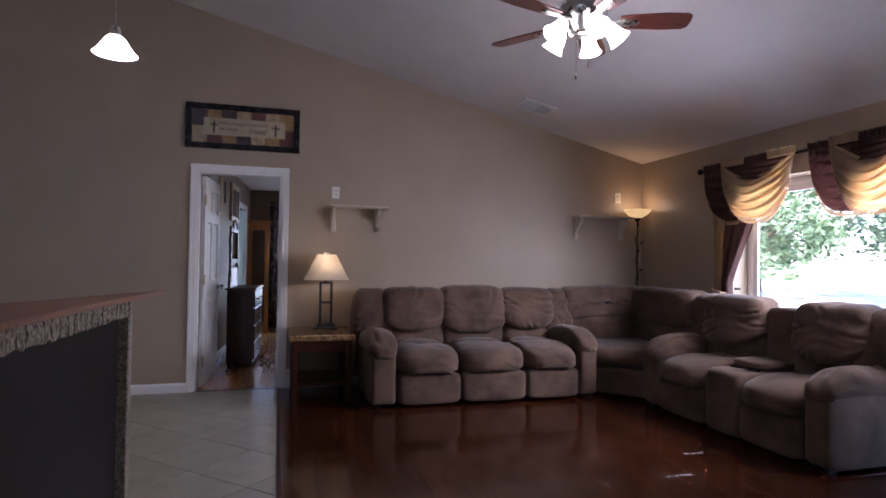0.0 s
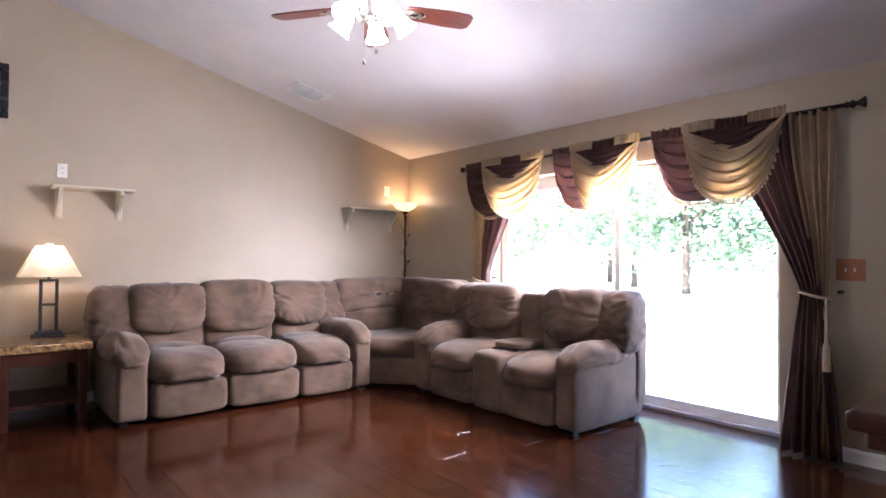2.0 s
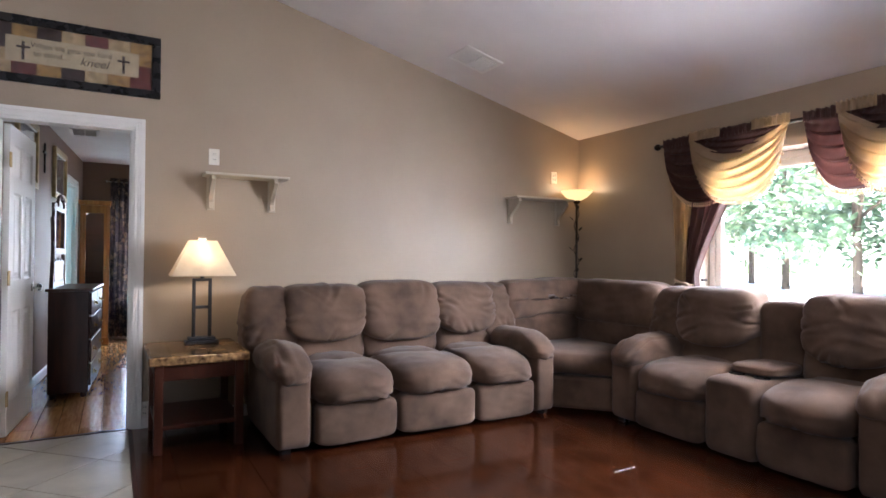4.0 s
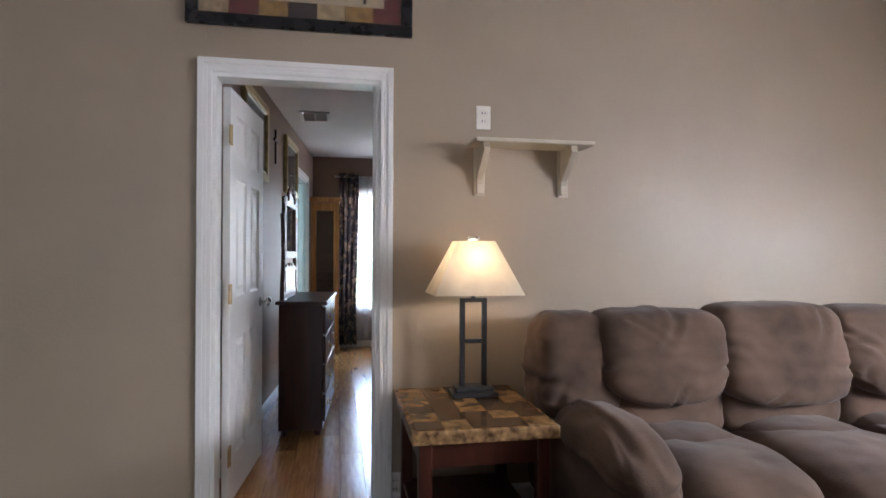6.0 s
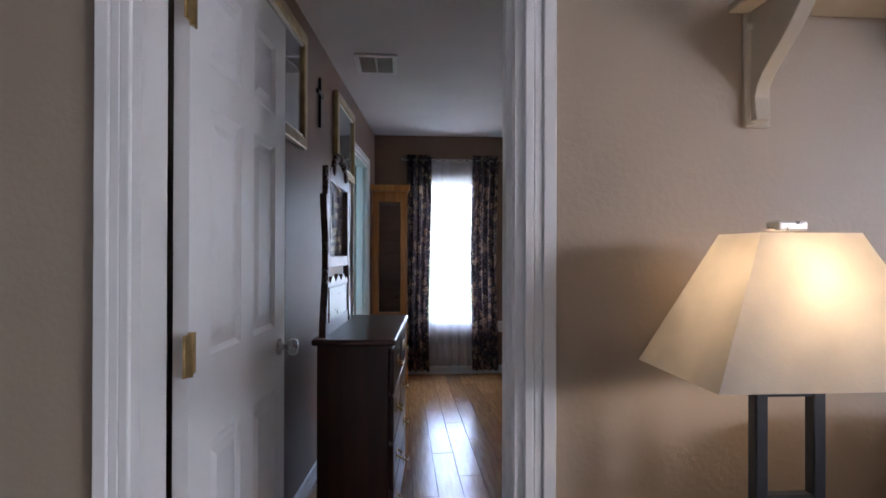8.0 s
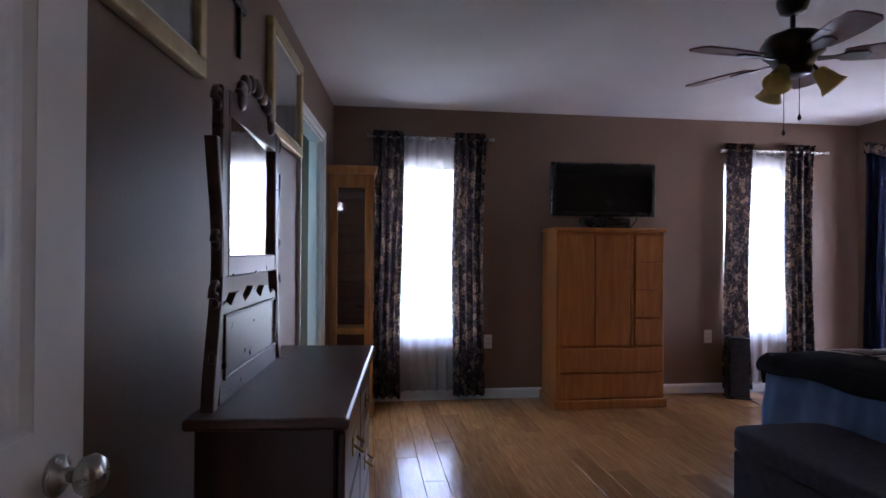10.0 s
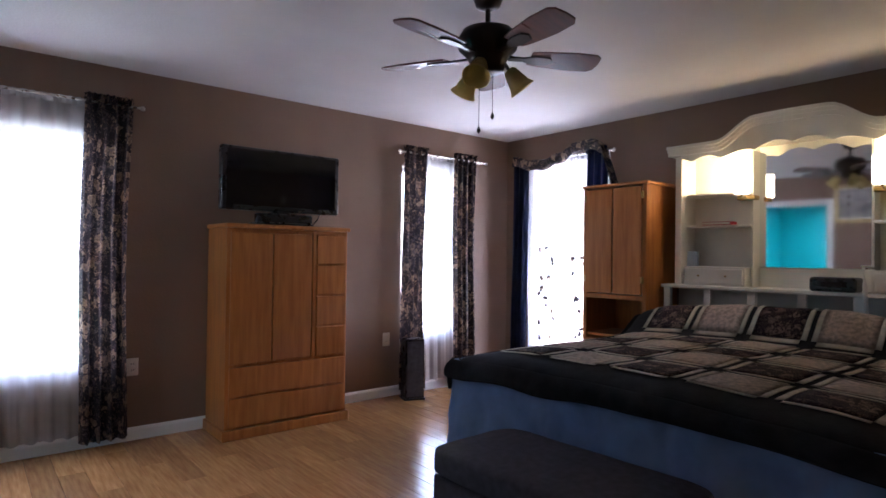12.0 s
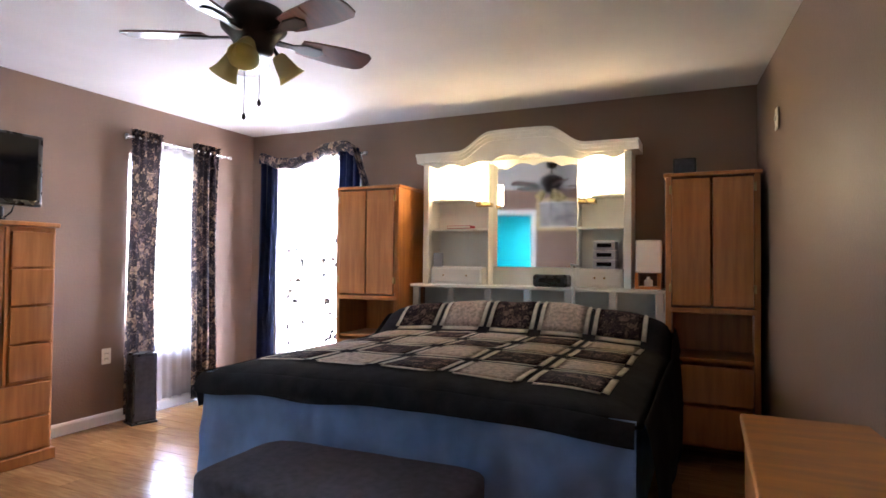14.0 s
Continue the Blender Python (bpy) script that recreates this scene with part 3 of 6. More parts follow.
def panel_door(name, m, w, h, label, knob_z=0.93):
    """Six-panel door: hinge at the local origin, leaf along x, 35 mm thick."""
    e = thing(name, label, "door", m, kind="structure")
    mid, st = w / 2, 0.11
    cols = ((st, mid - 0.05), (mid + 0.05, w - st))
    bands = ((0.22, 0.80), (1.0, 1.58), (1.68, h - 0.11))
    b = box(0, 0.010, 0.01, w, 0.025, h)
    for y0, y1 in ((0, 0.010), (0.025, 0.035)):
        for x0, x1 in ((0, st), (mid - 0.05, mid + 0.05), (w - st, w)):
            box(x0, y0, 0.01, x1, y1, h, bm=b)
        for z0, z1 in ((0.01, 0.22), (0.80, 1.0), (1.58, 1.68), (h - 0.11, h)):
            for x0, x1 in cols:
                box(x0, y0, z0, x1, y1, z1, bm=b)
    part("leaf", b, "white", e)
    for z0, z1 in bands:
        for x0, x1 in cols:
            for front in (True, False):
                b = bmesh.new()
                rings = []
                for inset, depth in ((0.0, 0.0015), (0.014, 0.0098), (0.030, 0.0098), (0.052, 0.003)):
                    y = depth if front else 0.035 - depth
                    rings.append([b.verts.new(p) for p in ((x0 + inset, y, z0 + inset), (x1 - inset, y, z0 + inset), (x1 - inset, y, z1 - inset), (x0 + inset, y, z1 - inset))])
                for r0, r1 in zip(rings, rings[1:]):
                    for k in range(4):
                        b.faces.new((r0[k], r0[(k + 1) % 4], r1[(k + 1) % 4], r1[k]))
                b.faces.new(rings[-1])
                bmesh.ops.recalc_face_normals(b, faces=b.faces[:])
                if (b.faces[-1].normal.y < 0) != front:
                    bmesh.ops.reverse_faces(b, faces=b.faces[:])
                part("raised_panel", b, "white", e)
    for side in (-1, 1):
        prof = [(0.028, 0), (0.028, 0.006), (0.011, 0.010), (0.011, 0.028), (0.024, 0.036), (0.029, 0.048), (0.024, 0.060), (0.001, 0.064)]
        b = lathe(prof, 16)
        b.transform(Matrix.Translation((w - 0.065, -0.0 if side < 0 else 0.035, knob_z)) @ pose(0, 0, 0, 90 if side < 0 else -90))
        part("knob", b, "nickel", e, "satin nickel knob", True)
    for z in (0.25, 1.02, 1.78):
        b = box(-0.038, -0.010, z - 0.045, 0.0, -0.004, z + 0.045, 0.001, 1)
        box(0.0, -0.003, z - 0.045, 0.03, -0.0005, z + 0.045, bm=b)
        join(b, lathe([(0.006, -0.048), (0.006, 0.048)], 10, (-0.004, -0.006, z)))
        part("hinge", b, "brass", e, "brass butt hinge")
    return e


panel_door("door_1", pose(D0 + 0.054, 7.05, 0, 0, 0, 85), 0.725, 2.01, "white six-panel bedroom door standing open")


def baseboard(name, x0, y0, x1, y1, h=0.085, t=0.014):
    """A board along a line, standing t into the room on its left."""
    L = math.hypot(x1 - x0, y1 - y0)
    b = prism([(0, 0), (t, 0), (t, h - 0.02), (t * 0.5, h - 0.006), (0, h)], "x", 0, L)
    ob = setting(name, b, "white", "white painted baseboard", "baseboard")
    ob.matrix_basis = pose(x0, y0, 0, 0, 0, math.degrees(math.atan2(y1 - y0, x1 - x0)))


baseboard("baseboard_1", D0 - 0.062, LIV_Y, -3.5, LIV_Y)
baseboard("baseboard_2", LIV_X, LIV_Y, D1 + 0.062, LIV_Y)
baseboard("baseboard_3", LIV_X, -2.0, LIV_X, P0 - 0.02)
baseboard("baseboard_4", LIV_X, P1 + 0.02, LIV_X, LIV_Y)
baseboard("baseboard_5", BED_X, FAR_Y, west_x(FAR_Y), FAR_Y)
baseboard("baseboard_6", BED_X, 7.35, BED_X, 10.4)
baseboard("baseboard_7", west_x(10.1), 10.1, west_x(7.1), 7.1)
baseboard("baseboard_8", 0.78, BED_Y0 + 0.003, BED_X, 7.33)


# ---- floors ----
TILE_X = 0.66
setting("floor", box(-3.5, -2.0, -0.08, LIV_X + 0.3, LIV_Y, -0.012), "gap", "dark glossy cherry laminate floor", "floor")
fl_bed = setting("floor_bedroom", box(-0.4, LIV_Y, -0.08, 5.16, 11.88, -0.012), "gap", "honey oak laminate floor", "floor")
fl_tile = setting("floor_tiled", box(-3.5, -2.0, -0.012, TILE_X, LIV_Y + 0.03, -0.004), "grout", "beige ceramic tiles laid diagonally", "floor")
fl_liv = bpy.data.objects["floor"]


def planks(parent, x0, y0, x1, y1, wide, long_, material, along="y"):
    cache = {}
    k = 0
    u0, u1, v0, v1 = (x0, x1, y0, y1) if along == "y" else (y0, y1, x0, x1)
    u = u0
    while u < u1 - 0.001:
        w = min(wide, u1 - u)
        v = v0 - (k * 0.37 % 1.0) * long_
        while v < v1 - 0.001:
            a, c = max(v, v0), min(v + long_, v1)
            if c - a > 0.01:
                key = (round(w, 3), round(c - a, 3))
                if key not in cache:
                    g = 0.0009
                    bb = box(g, g, -0.012, w - g, c - a - g, 0.0, 0.0009, 1) if along == "y" else box(g, g, -0.012, c - a - g, w - g, 0.0, 0.0009, 1)
                    ob = part("plank", bb, material, parent)
                    cache[key] = ob.data
                else:
                    ob = new("plank", cache[key])
                    ob.parent = parent
                ob.location = (u, a, 0) if along == "y" else (a, u, 0)
            v += long_
        u += wide
        k += 1


planks(fl_liv, TILE_X + 0.02, -2.0, LIV_X + 0.28, LIV_Y - 0.002, 0.192, 1.22, "cherry_floor")
planks(fl_bed, -0.28, LIV_Y + 0.03, 4.97, FAR_Y, 0.13, 1.0, "oak_floor")
setting("trim_threshold", box(D0, LIV_Y - 0.005, -0.01, D1, LIV_Y + 0.03, 0.004, 0.002, 1), "cherry", "wooden threshold strip in the doorway", "trim")
setting("trim_floor_edge", box(TILE_X, -2.0, -0.01, TILE_X + 0.02, LIV_Y, 0.003, 0.002, 1), "cherry", "wood strip between tile and laminate", "trim")


def diagonal_tiles(parent, x0, y0, x1, y1, size):
    s = size / math.sqrt(2)
    cache = None
    for i in range(-40, 40):
        for j in range(-40, 40):
            cx, cy = x1 - 0.15 + (i + j) * s, y1 - 0.25 + (i - j) * s
            if cx < x0 - s or cx > x1 + s or cy < y0 - s or cy > y1 + s:
                continue
            inside = x0 + s < cx < x1 - s and y0 + s < cy < y1 - s
            if inside and cache:
                ob = new("tile", cache)
                ob.parent = parent
                ob.location = (cx, cy, 0)
                continue
            g = s - 0.005
            bb = prism([(g, 0), (0, g), (-g, 0), (0, -g)], "z", -0.010, 0.0)
            if not inside:
                for co, no in (((x1 - cx, 0, 0), (1, 0, 0)), ((x0 - cx, 0, 0), (-1, 0, 0)), ((0, y1 - cy, 0), (0, 1, 0)), ((0, y0 - cy, 0), (0, -1, 0))):
                    bmesh.ops.bisect_plane(bb, geom=bb.verts[:] + bb.edges[:] + bb.faces[:], plane_co=co, plane_no=no, clear_outer=True)
                if len(bb.verts) < 4:
                    bb.free()
                    continue
            ob = part("tile", bb, "tile", parent)
            ob.location = (cx, cy, 0)
            if inside:
                cache = ob.data


diagonal_tiles(fl_tile, -2.6, 1.0, TILE_X - 0.003, LIV_Y - 0.003, 0.45)


# ---- living room ----
def recliner_sofa(name, m, label, plan, depth=1.0, group=""):
    """Sofa facing local -y, back at y=0, seats along x by plan: (kind, width, seed)."""
    e = thing(name, label, "sofa", m, group)
    x, fy, k = 0.0, -depth, 0
    total = sum(w for _, w, _ in plan)
    part("base", box(0.03, fy + 0.12, 0.03, total - 0.03, -0.06, 0.30, 0.03), "suede", e)
    part("back_frame", cushion(total / 2, -0.10, 0.46, total, 0.17, 0.86, 9, 0.004, n=10), "suede", e, smooth=True)
    for kind, w, seed in plan:
        c = x + w / 2
        if kind == "arm":
            outer = -1 if x == 0 else 1
            part("arm_body", cushion(c, fy / 2 - 0.02, 0.265, w - 0.03, depth - 0.09, 0.48, 12, 0.004, seed=seed), "suede", e, smooth=True)

            def droop(q, u):
                if u.y < -0.1:
                    q.z -= 0.11 * (-u.y - 0.1) ** 2.2
                q.z -= 0.03 * u.x * u.x
                return q

            def slump(q, u):
                q.y += 0.20 * q.z
                q.x *= 1 - 0.12 * u.z
                return q
            part("back_wing", cushion(c + outer * 0.0, -0.27, 0.735, w + 0.13, 0.31, 0.46, 4.0, 0.012, seed=seed + 8, freq=6, n=26, bend=slump, creases=7, crease_from=(2.4, 4.4) if outer < 0 else (-1.2, 0.8)), "suede", e, smooth=True)
            part("arm_pad", cushion(c, fy * 0.60 - 0.03, 0.540, w + 0.055, depth * 0.74, 0.165, 3.0, 0.012, seed=seed + 3, freq=5, n=22, bend=droop, creases=3), "suede", e, smooth=True)
        elif kind == "seat":
            end = -1 if x < 0.3 else (1 if x + w > total - 0.3 else 0)
            part("footrest", cushion(c, fy + 0.095, 0.155, w - 0.012, 0.17, 0.26, 7, 0.006, seed=seed, n=18), "suede", e, smooth=True)

            def lip(q, u):
                if u.y < 0:
                    q.z -= 0.075 * u.y * u.y * (0.6 + 0.4 * u.x * u.x)
                q.z += 0.015 * (1 - u.x * u.x) - 0.03 * max(0, u.y)
                return q
            part("seat", cushion(c, fy + 0.35, 0.385, w + 0.03, 0.80, 0.22, 3.2, 0.008, 0.015, seed + 1, n=24, bend=lip, creases=3, crease_from=(-2.6, -0.5)), "suede", e, smooth=True)
            part("seat_pad", cushion(c, fy + 0.53, 0.44, w * 0.84, 0.40, 0.13, 2.4, 0.007, 0.0, seed + 6, n=18), "suede", e, smooth=True)

            def lean(q, u):
                q.y += 0.20 * (q.z + 0.2)
                return q

            def bib(q, u):
                if u.z < 0:
                    q.z *= 1 - 0.34 * abs(u.x) ** 2.5 * (1 if end else 0.3)
                q.y += 0.20 * q.z - 0.03 * (1 - u.x * u.x) * max(0, 0.4 - u.z)
                return q
            part("back_lumbar", cushion(c, -0.345, 0.565, w + 0.03, 0.27, 0.32, 4.2, 0.010, seed=seed + 2, n=18, bend=lean), "suede", e, smooth=True)
            part("back_pillow", cushion(c + 0.01 * end, -0.325, 0.775, w + 0.06, 0.29, 0.40 if end else 0.44, 4.6, 0.009, seed=seed + 4, freq=4, n=34, bend=bib, creases=12 if seed == 14 else (7 if end else 4)), "suede", e, smooth=True)
        elif kind == "console":
            part("console_body", cushion(c, fy / 2 - 0.14, 0.24, w - 0.01, depth - 0.3, 0.46, 10, 0.003, seed=seed), "suede", e, smooth=True)
            part("console_back", cushion(c, -0.26, 0.68, w - 0.02, 0.20, 0.46, 7, 0.006, seed=seed), "suede", e, smooth=True)
            part("console_lid", cushion(c, -0.52, 0.505, w - 0.02, 0.36, 0.07, 4, 0.006, seed=seed), "suede", e, smooth=True)
            for dx in (-0.08, 0.08):
                part("cup_holder", lathe([(0.046, 0.0), (0.046, 0.009), (0.036, 0.009), (0.036, 0.004), (0.001, 0.004)], 18, (c + dx, fy + 0.24, 0.468)), "black", e, "black plastic cup holder")
        x += w
    for fx in (0.08, total - 0.08):
        for fyy in (fy + 0.1, -0.1):
            part("foot", box(fx - 0.03, fyy - 0.03, 0, fx + 0.03, fyy + 0.03, 0.05, 0.004, 1), "black", e)
    return e


recliner_sofa("reclining_sofa", pose(1.38, 6.86, 0), "taupe microsuede reclining sofa along the tan wall",
              [("arm", 0.24, 1), ("seat", 0.55, 2), ("seat", 0.60, 9), ("seat", 0.51, 14), ("arm", 0.20, 20)], 1.03, "sectional sofa pieces")
recliner_sofa("console_loveseat", pose(4.62, 5.56, 0, 0, 0, -90), "taupe microsuede loveseat with a cupholder console",
              [("arm", 0.24, 31), ("seat", 0.54, 33), ("console", 0.33, 36), ("seat", 0.50, 40), ("arm", 0.20, 44)], 0.93, "sectional sofa pieces")
e = thing("corner_wedge", "taupe microsuede corner section of the sectional", "sofa", group="sectional sofa pieces")
part("base", prism([(3.47, 6.80), (3.47, 5.96), (3.80, 5.60), (4.58, 5.60), (4.58, 6.80)], "z", 0.03, 0.28, 0.03), "suede", e, smooth=False)
part("seat", prism([(3.46, 6.6), (3.46, 5.93), (3.78, 5.57), (4.45, 5.57), (4.45, 6.6)], "z", 0.29, 0.45, 0.065), "suede", e, smooth=True)
part("back_lumbar", cushion(3.93, 6.58, 0.56, 1.0, 0.26, 0.28, 4, 0.008, seed=51), "suede", e, smooth=True)


def arch(q, u):
    if u.z < 0:
        q.z += 0.06 * (1 - u.x * u.x)
    return q


part("back_pillow", cushion(3.97, 6.57, 0.805, 1.04, 0.30, 0.37, 6, 0.014, seed=52, n=20, bend=arch), "suede", e, smooth=True)
part("back_lumbar", cushion(4.36, 6.10, 0.56, 0.26, 1.0, 0.28, 4, 0.008, seed=53), "suede", e, smooth=True)
part("back_pillow", cushion(4.35, 6.08, 0.805, 0.30, 1.04, 0.37, 6, 0.014, seed=54, n=20), "suede", e, smooth=True)
part("back_frame", prism([(3.47, 6.84), (3.47, 6.72), (4.48, 6.72), (4.48, 5.60), (4.60, 5.60), (4.60, 6.84)], "z", 0.05, 0.88, 0.03), "suede", e)

# end table
TX0, TX1, TY0, TY1, TZ = 0.745, 1.31, 6.21, 6.89, 0.58
e = thing("end_table", "dark wood end table with a marbled tile top", "end table")
part("tabletop", box(TX0, TY0, TZ - 0.055, TX1, TY1, TZ - 0.004, 0.008), "granite", e, "brown marbled stone top")
rnd = random.Random(4)
for i in range(5):
    for j in range(6):
        w, d = (TX1 - TX0 - 0.03) / 5, (TY1 - TY0 - 0.03) / 6
        part("stone_tile", box(TX0 + 0.015 + i * w + 0.001, TY0 + 0.015 + j * d + 0.001, TZ - 0.006, TX0 + 0.015 + (i + 1) * w - 0.001, TY0 + 0.015 + (j + 1) * d - 0.001, TZ, 0.001, 1),
             mat("marble_square", *rnd.choice([((0.085, 0.045, 0.020), 0.18), ((0.24, 0.14, 0.055), 0.18), ((0.15, 0.085, 0.035), 0.18)]), var=0.6, scale=18, bump=0.0, col2=None) if (i * 6 + j) < 6 else bpy.data.materials[["marble_square", "marble_square.001", "marble_square.002", "marble_square.003", "marble_square.004", "marble_square.005"][rnd.randrange(6)]], e)
for x in (TX0 + 0.03, TX1 - 0.08):
    for y in (TY0 + 0.03, TY1 - 0.08):
        part("leg", box(x, y, 0, x + 0.05, y + 0.05, TZ - 0.055, 0.004, 1), "cherry", e)
part("apron", box(TX0 + 0.035, TY0 + 0.04, TZ - 0.15, TX1 - 0.035, TY0 + 0.065, TZ - 0.055), "cherry", e)
part("apron", box(TX0 + 0.04, TY0 + 0.065, TZ - 0.15, TX0 + 0.065, TY1 - 0.03, TZ - 0.055), "cherry", e)
part("apron", box(TX1 - 0.065, TY0 + 0.065, TZ - 0.15, TX1 - 0.04, TY1 - 0.03, TZ - 0.055), "cherry", e)
part("lower_shelf", box(TX0 + 0.04, TY0 + 0.04, 0.14, TX1 - 0.04, TY1 - 0.04, 0.165, 0.003, 1), "cherry", e)

# table lamp
LX, LY = 1.085, 6.70
e = thing("table_lamp", "charcoal metal table lamp with lit square shade", "lamp", pose(LX, LY, TZ))
part("base", box(-0.105, -0.06, 0, 0.105, 0.06, 0.022, 0.006), "gunmetal", e)
part("base_step", box(-0.085, -0.048, 0.022, 0.085, 0.048, 0.045, 0.006), "gunmetal", e)
for x in (-0.062, 0.040):
    part("post", box(x, -0.012, 0.045, x + 0.022, 0.012, 0.44, 0.002, 1), "gunmetal", e)
for z in (0.235, 0.42):
    part("crossbar", box(-0.040, -0.011, z, 0.040, 0.011, z + 0.02, 0.002, 1), "gunmetal", e)
part("socket", lathe([(0.012, 0.44), (0.012, 0.47), (0.018, 0.47), (0.018, 0.53), (0.006, 0.53)], 14), "gunmetal", e)
zs0, zs1 = 0.458, 0.695
b = bmesh.new()
for (r0, d0, r1, d1, z0, z1) in ((0.20, 0.14, 0.085, 0.062, zs0, zs1),):
    lo = [b.verts.new(p) for p in ((-r0, -d0, z0), (r0, -d0, z0), (r0, d0, z0), (-r0, d0, z0))]
    hi = [b.verts.new(p) for p in ((-r1, -d1, z1), (r1, -d1, z1), (r1, d1, z1), (-r1, d1, z1))]
    fs = [b.faces.new((lo[i], lo[(i + 1) % 4], hi[(i + 1) % 4], hi[i])) for i in range(4)]
    bmesh.ops.solidify(b, geom=fs, thickness=0.002)
part("shade", b, "shade", e, "ivory linen shade")
b = tube([(-0.05, 0, 0.5), (-0.055, 0, 0.60), (-0.03, 0, 0.685), (0, 0, 0.702), (0.03, 0, 0.685), (0.055, 0, 0.60), (0.05, 0, 0.5)], 0.0025, 6)
part("harp", b, "nickel", e)
part("finial", box(-0.026, -0.018, 0.700, 0.026, 0.018, 0.716, 0.003, 1), "nickel", e)
part("bulb", lathe([(0.012, 0.50), (0.016, 0.52), (0.026, 0.55), (0.022, 0.575), (0.001, 0.585)], 14), "glass", e, smooth=True)


def wall_shelf(x0, x1, z, deep, label):
    e = thing("wall_shelf", label, "shelf", pose(x0, LIV_Y, z), "shelves on the tan wall")
    w = x1 - x0
    part("board", box(0, -deep, 0, w, 0, 0.018, 0.004), "shelf_paint", e)
    for bx in (0.03, w - 0.12):
        pts = [(0, 0), (-deep + 0.03, 0), (-deep + 0.03, -0.02)]
        for k in range(9):
            a = k / 8
            pts.append((-(deep - 0.05) * (1 - a) ** 1.6 - 0.03 - 0.012 * math.sin(a * 6.28), -0.03 - 0.17 * a))
        pts += [(-0.035, -0.225), (0, -0.225)]
        b = prism(pts, "x", bx + 0.012, bx + 0.042, 0.002)
        box(bx, -0.014, -0.235, bx + 0.055, -0.0005, -0.002, 0.003, 1, bm=b)
        join(b, lathe([(0.008, 0), (0.008, 0.006), (0.001, 0.008)], 10), Matrix.Translation((bx + 0.008, -0.014, -0.03)) @ pose(0, 0, 0, 90))
        part("bracket", b, "shelf_paint", e)
    return e


wall_shelf(1.10, 1.68, 1.735, 0.19, "tan painted wooden wall shelf on scrolled brackets")
wall_shelf(3.74, 4.46, 1.725, 0.19, "tan painted wooden corner shelf on scrolled brackets")


def outlet(name, m, label, material="plate", kind="outlet", w=0.072, h=0.115):
    e = thing(name, label, "outlet" if kind == "outlet" else "switch", m)
    part("plate", box(-w / 2, -0.006, -h / 2, w / 2, 0, h / 2, 0.002, 1), material, e)
    if kind == "outlet":
        for z in (-0.02, 0.02):
            b = box(-0.017, -0.008, z - 0.014, 0.017, -0.006, z + 0.014, 0.004, 1)
            part("socket", b, "plate", e)
            for x in (-0.007, 0.007):
                part("slot", box(x - 0.0015, -0.009, z - 0.005, x + 0.0015, -0.008, z + 0.006), "black", e)
    else:
        for x in ((0,) if w < 0.1 else (-0.023, 0.023)):
            part("toggle", box(x - 0.005, -0.016, -0.012, x + 0.005, -0.006, 0.012, 0.002, 1), "plate", e)
    return e


outlet("wall_outlet", pose(1.18, LIV_Y, 1.885), "white outlet plate on the tan wall above the shelf")
outlet("wall_outlet", pose(4.33, LIV_Y, 1.965), "white outlet plate on the tan wall by the corner")
outlet("light_switch", pose(LIV_X, 2.455, 1.145, 0, 0, -90), "double light switch with a stained wood plate", "wood_plate", "switch", 0.15, 0.13)
outlet("wall_outlet", pose(0.755, LIV_Y, 0.12), "white outlet plate low beside the doorway")

# torchiere
e = thing("floor_lamp", "bronze torchiere with vines and lit amber bowl", "floor lamp", pose(4.47, 6.73, 0))
part("base", lathe([(0.13, 0), (0.13, 0.012), (0.09, 0.03), (0.03, 0.05), (0.012, 0.07)], 24), "bronze", e, smooth=True)
part("pole", tube([(0, 0, 0.06), (0, 0, 1.74)], 0.011, 10), "bronze", e, smooth=True)
vine = [(0.024 * math.cos(k * 0.7), 0.024 * math.sin(k * 0.7), 0.7 + k * 0.026) for k in range(40)]
part("vine", tube(vine, 0.004, 6), "bronze", e, smooth=True)
for k in range(9):
    a, z = k * 2.1, 0.86 + k * 0.1
    b = cushion(0, 0, 0, 0.06, 0.028, 0.006, 2, 0.0, n=3)
    b.transform(Matrix.Translation((0.05 * math.cos(a), 0.05 * math.sin(a), z)) @ pose(0, 0, 0, 20, -40, math.degrees(a)))
    part("leaf", b, "bronze", e, smooth=True)
part("bowl", lathe([(0.012, 1.73), (0.05, 1.738), (0.10, 1.765), (0.135, 1.80), (0.15, 1.825), (0.145, 1.826), (0.128, 1.803), (0.09, 1.77), (0.012, 1.742)], 32), "bulb_warm", e, "lit amber glass bowl", True)
part("collar", lathe([(0.02, 1.70), (0.035, 1.72), (0.03, 1.735), (0.012, 1.74)], 16), "bronze", e)

# framed text over the doorway
PX0, PX1, PZ0, PZ1 = -0.195, 0.825, 2.245, 2.665
e = thing("framed_sign", "dark framed patchwork print with a motto", "picture")
fw = 0.055
for q in ((PX0, PZ0, PX1, PZ0 + fw), (PX0, PZ1 - fw, PX1, PZ1), (PX0, PZ0 + fw, PX0 + fw, PZ1 - fw), (PX1 - fw, PZ0 + fw, PX1, PZ1 - fw)):
    part("frame_bar", box(q[0], LIV_Y - 0.03, q[1], q[2], LIV_Y - 0.002, q[3], 0.006), "black", e)
ax0, ax1, az0, az1 = PX0 + fw, PX1 - fw, PZ0 + fw, PZ1 - fw
part("print", box(ax0, LIV_Y - 0.012, az0, ax1, LIV_Y - 0.004, az1), mat("brown_print", (0.16, 0.08, 0.03), 0.5, 0.4, 25), e)
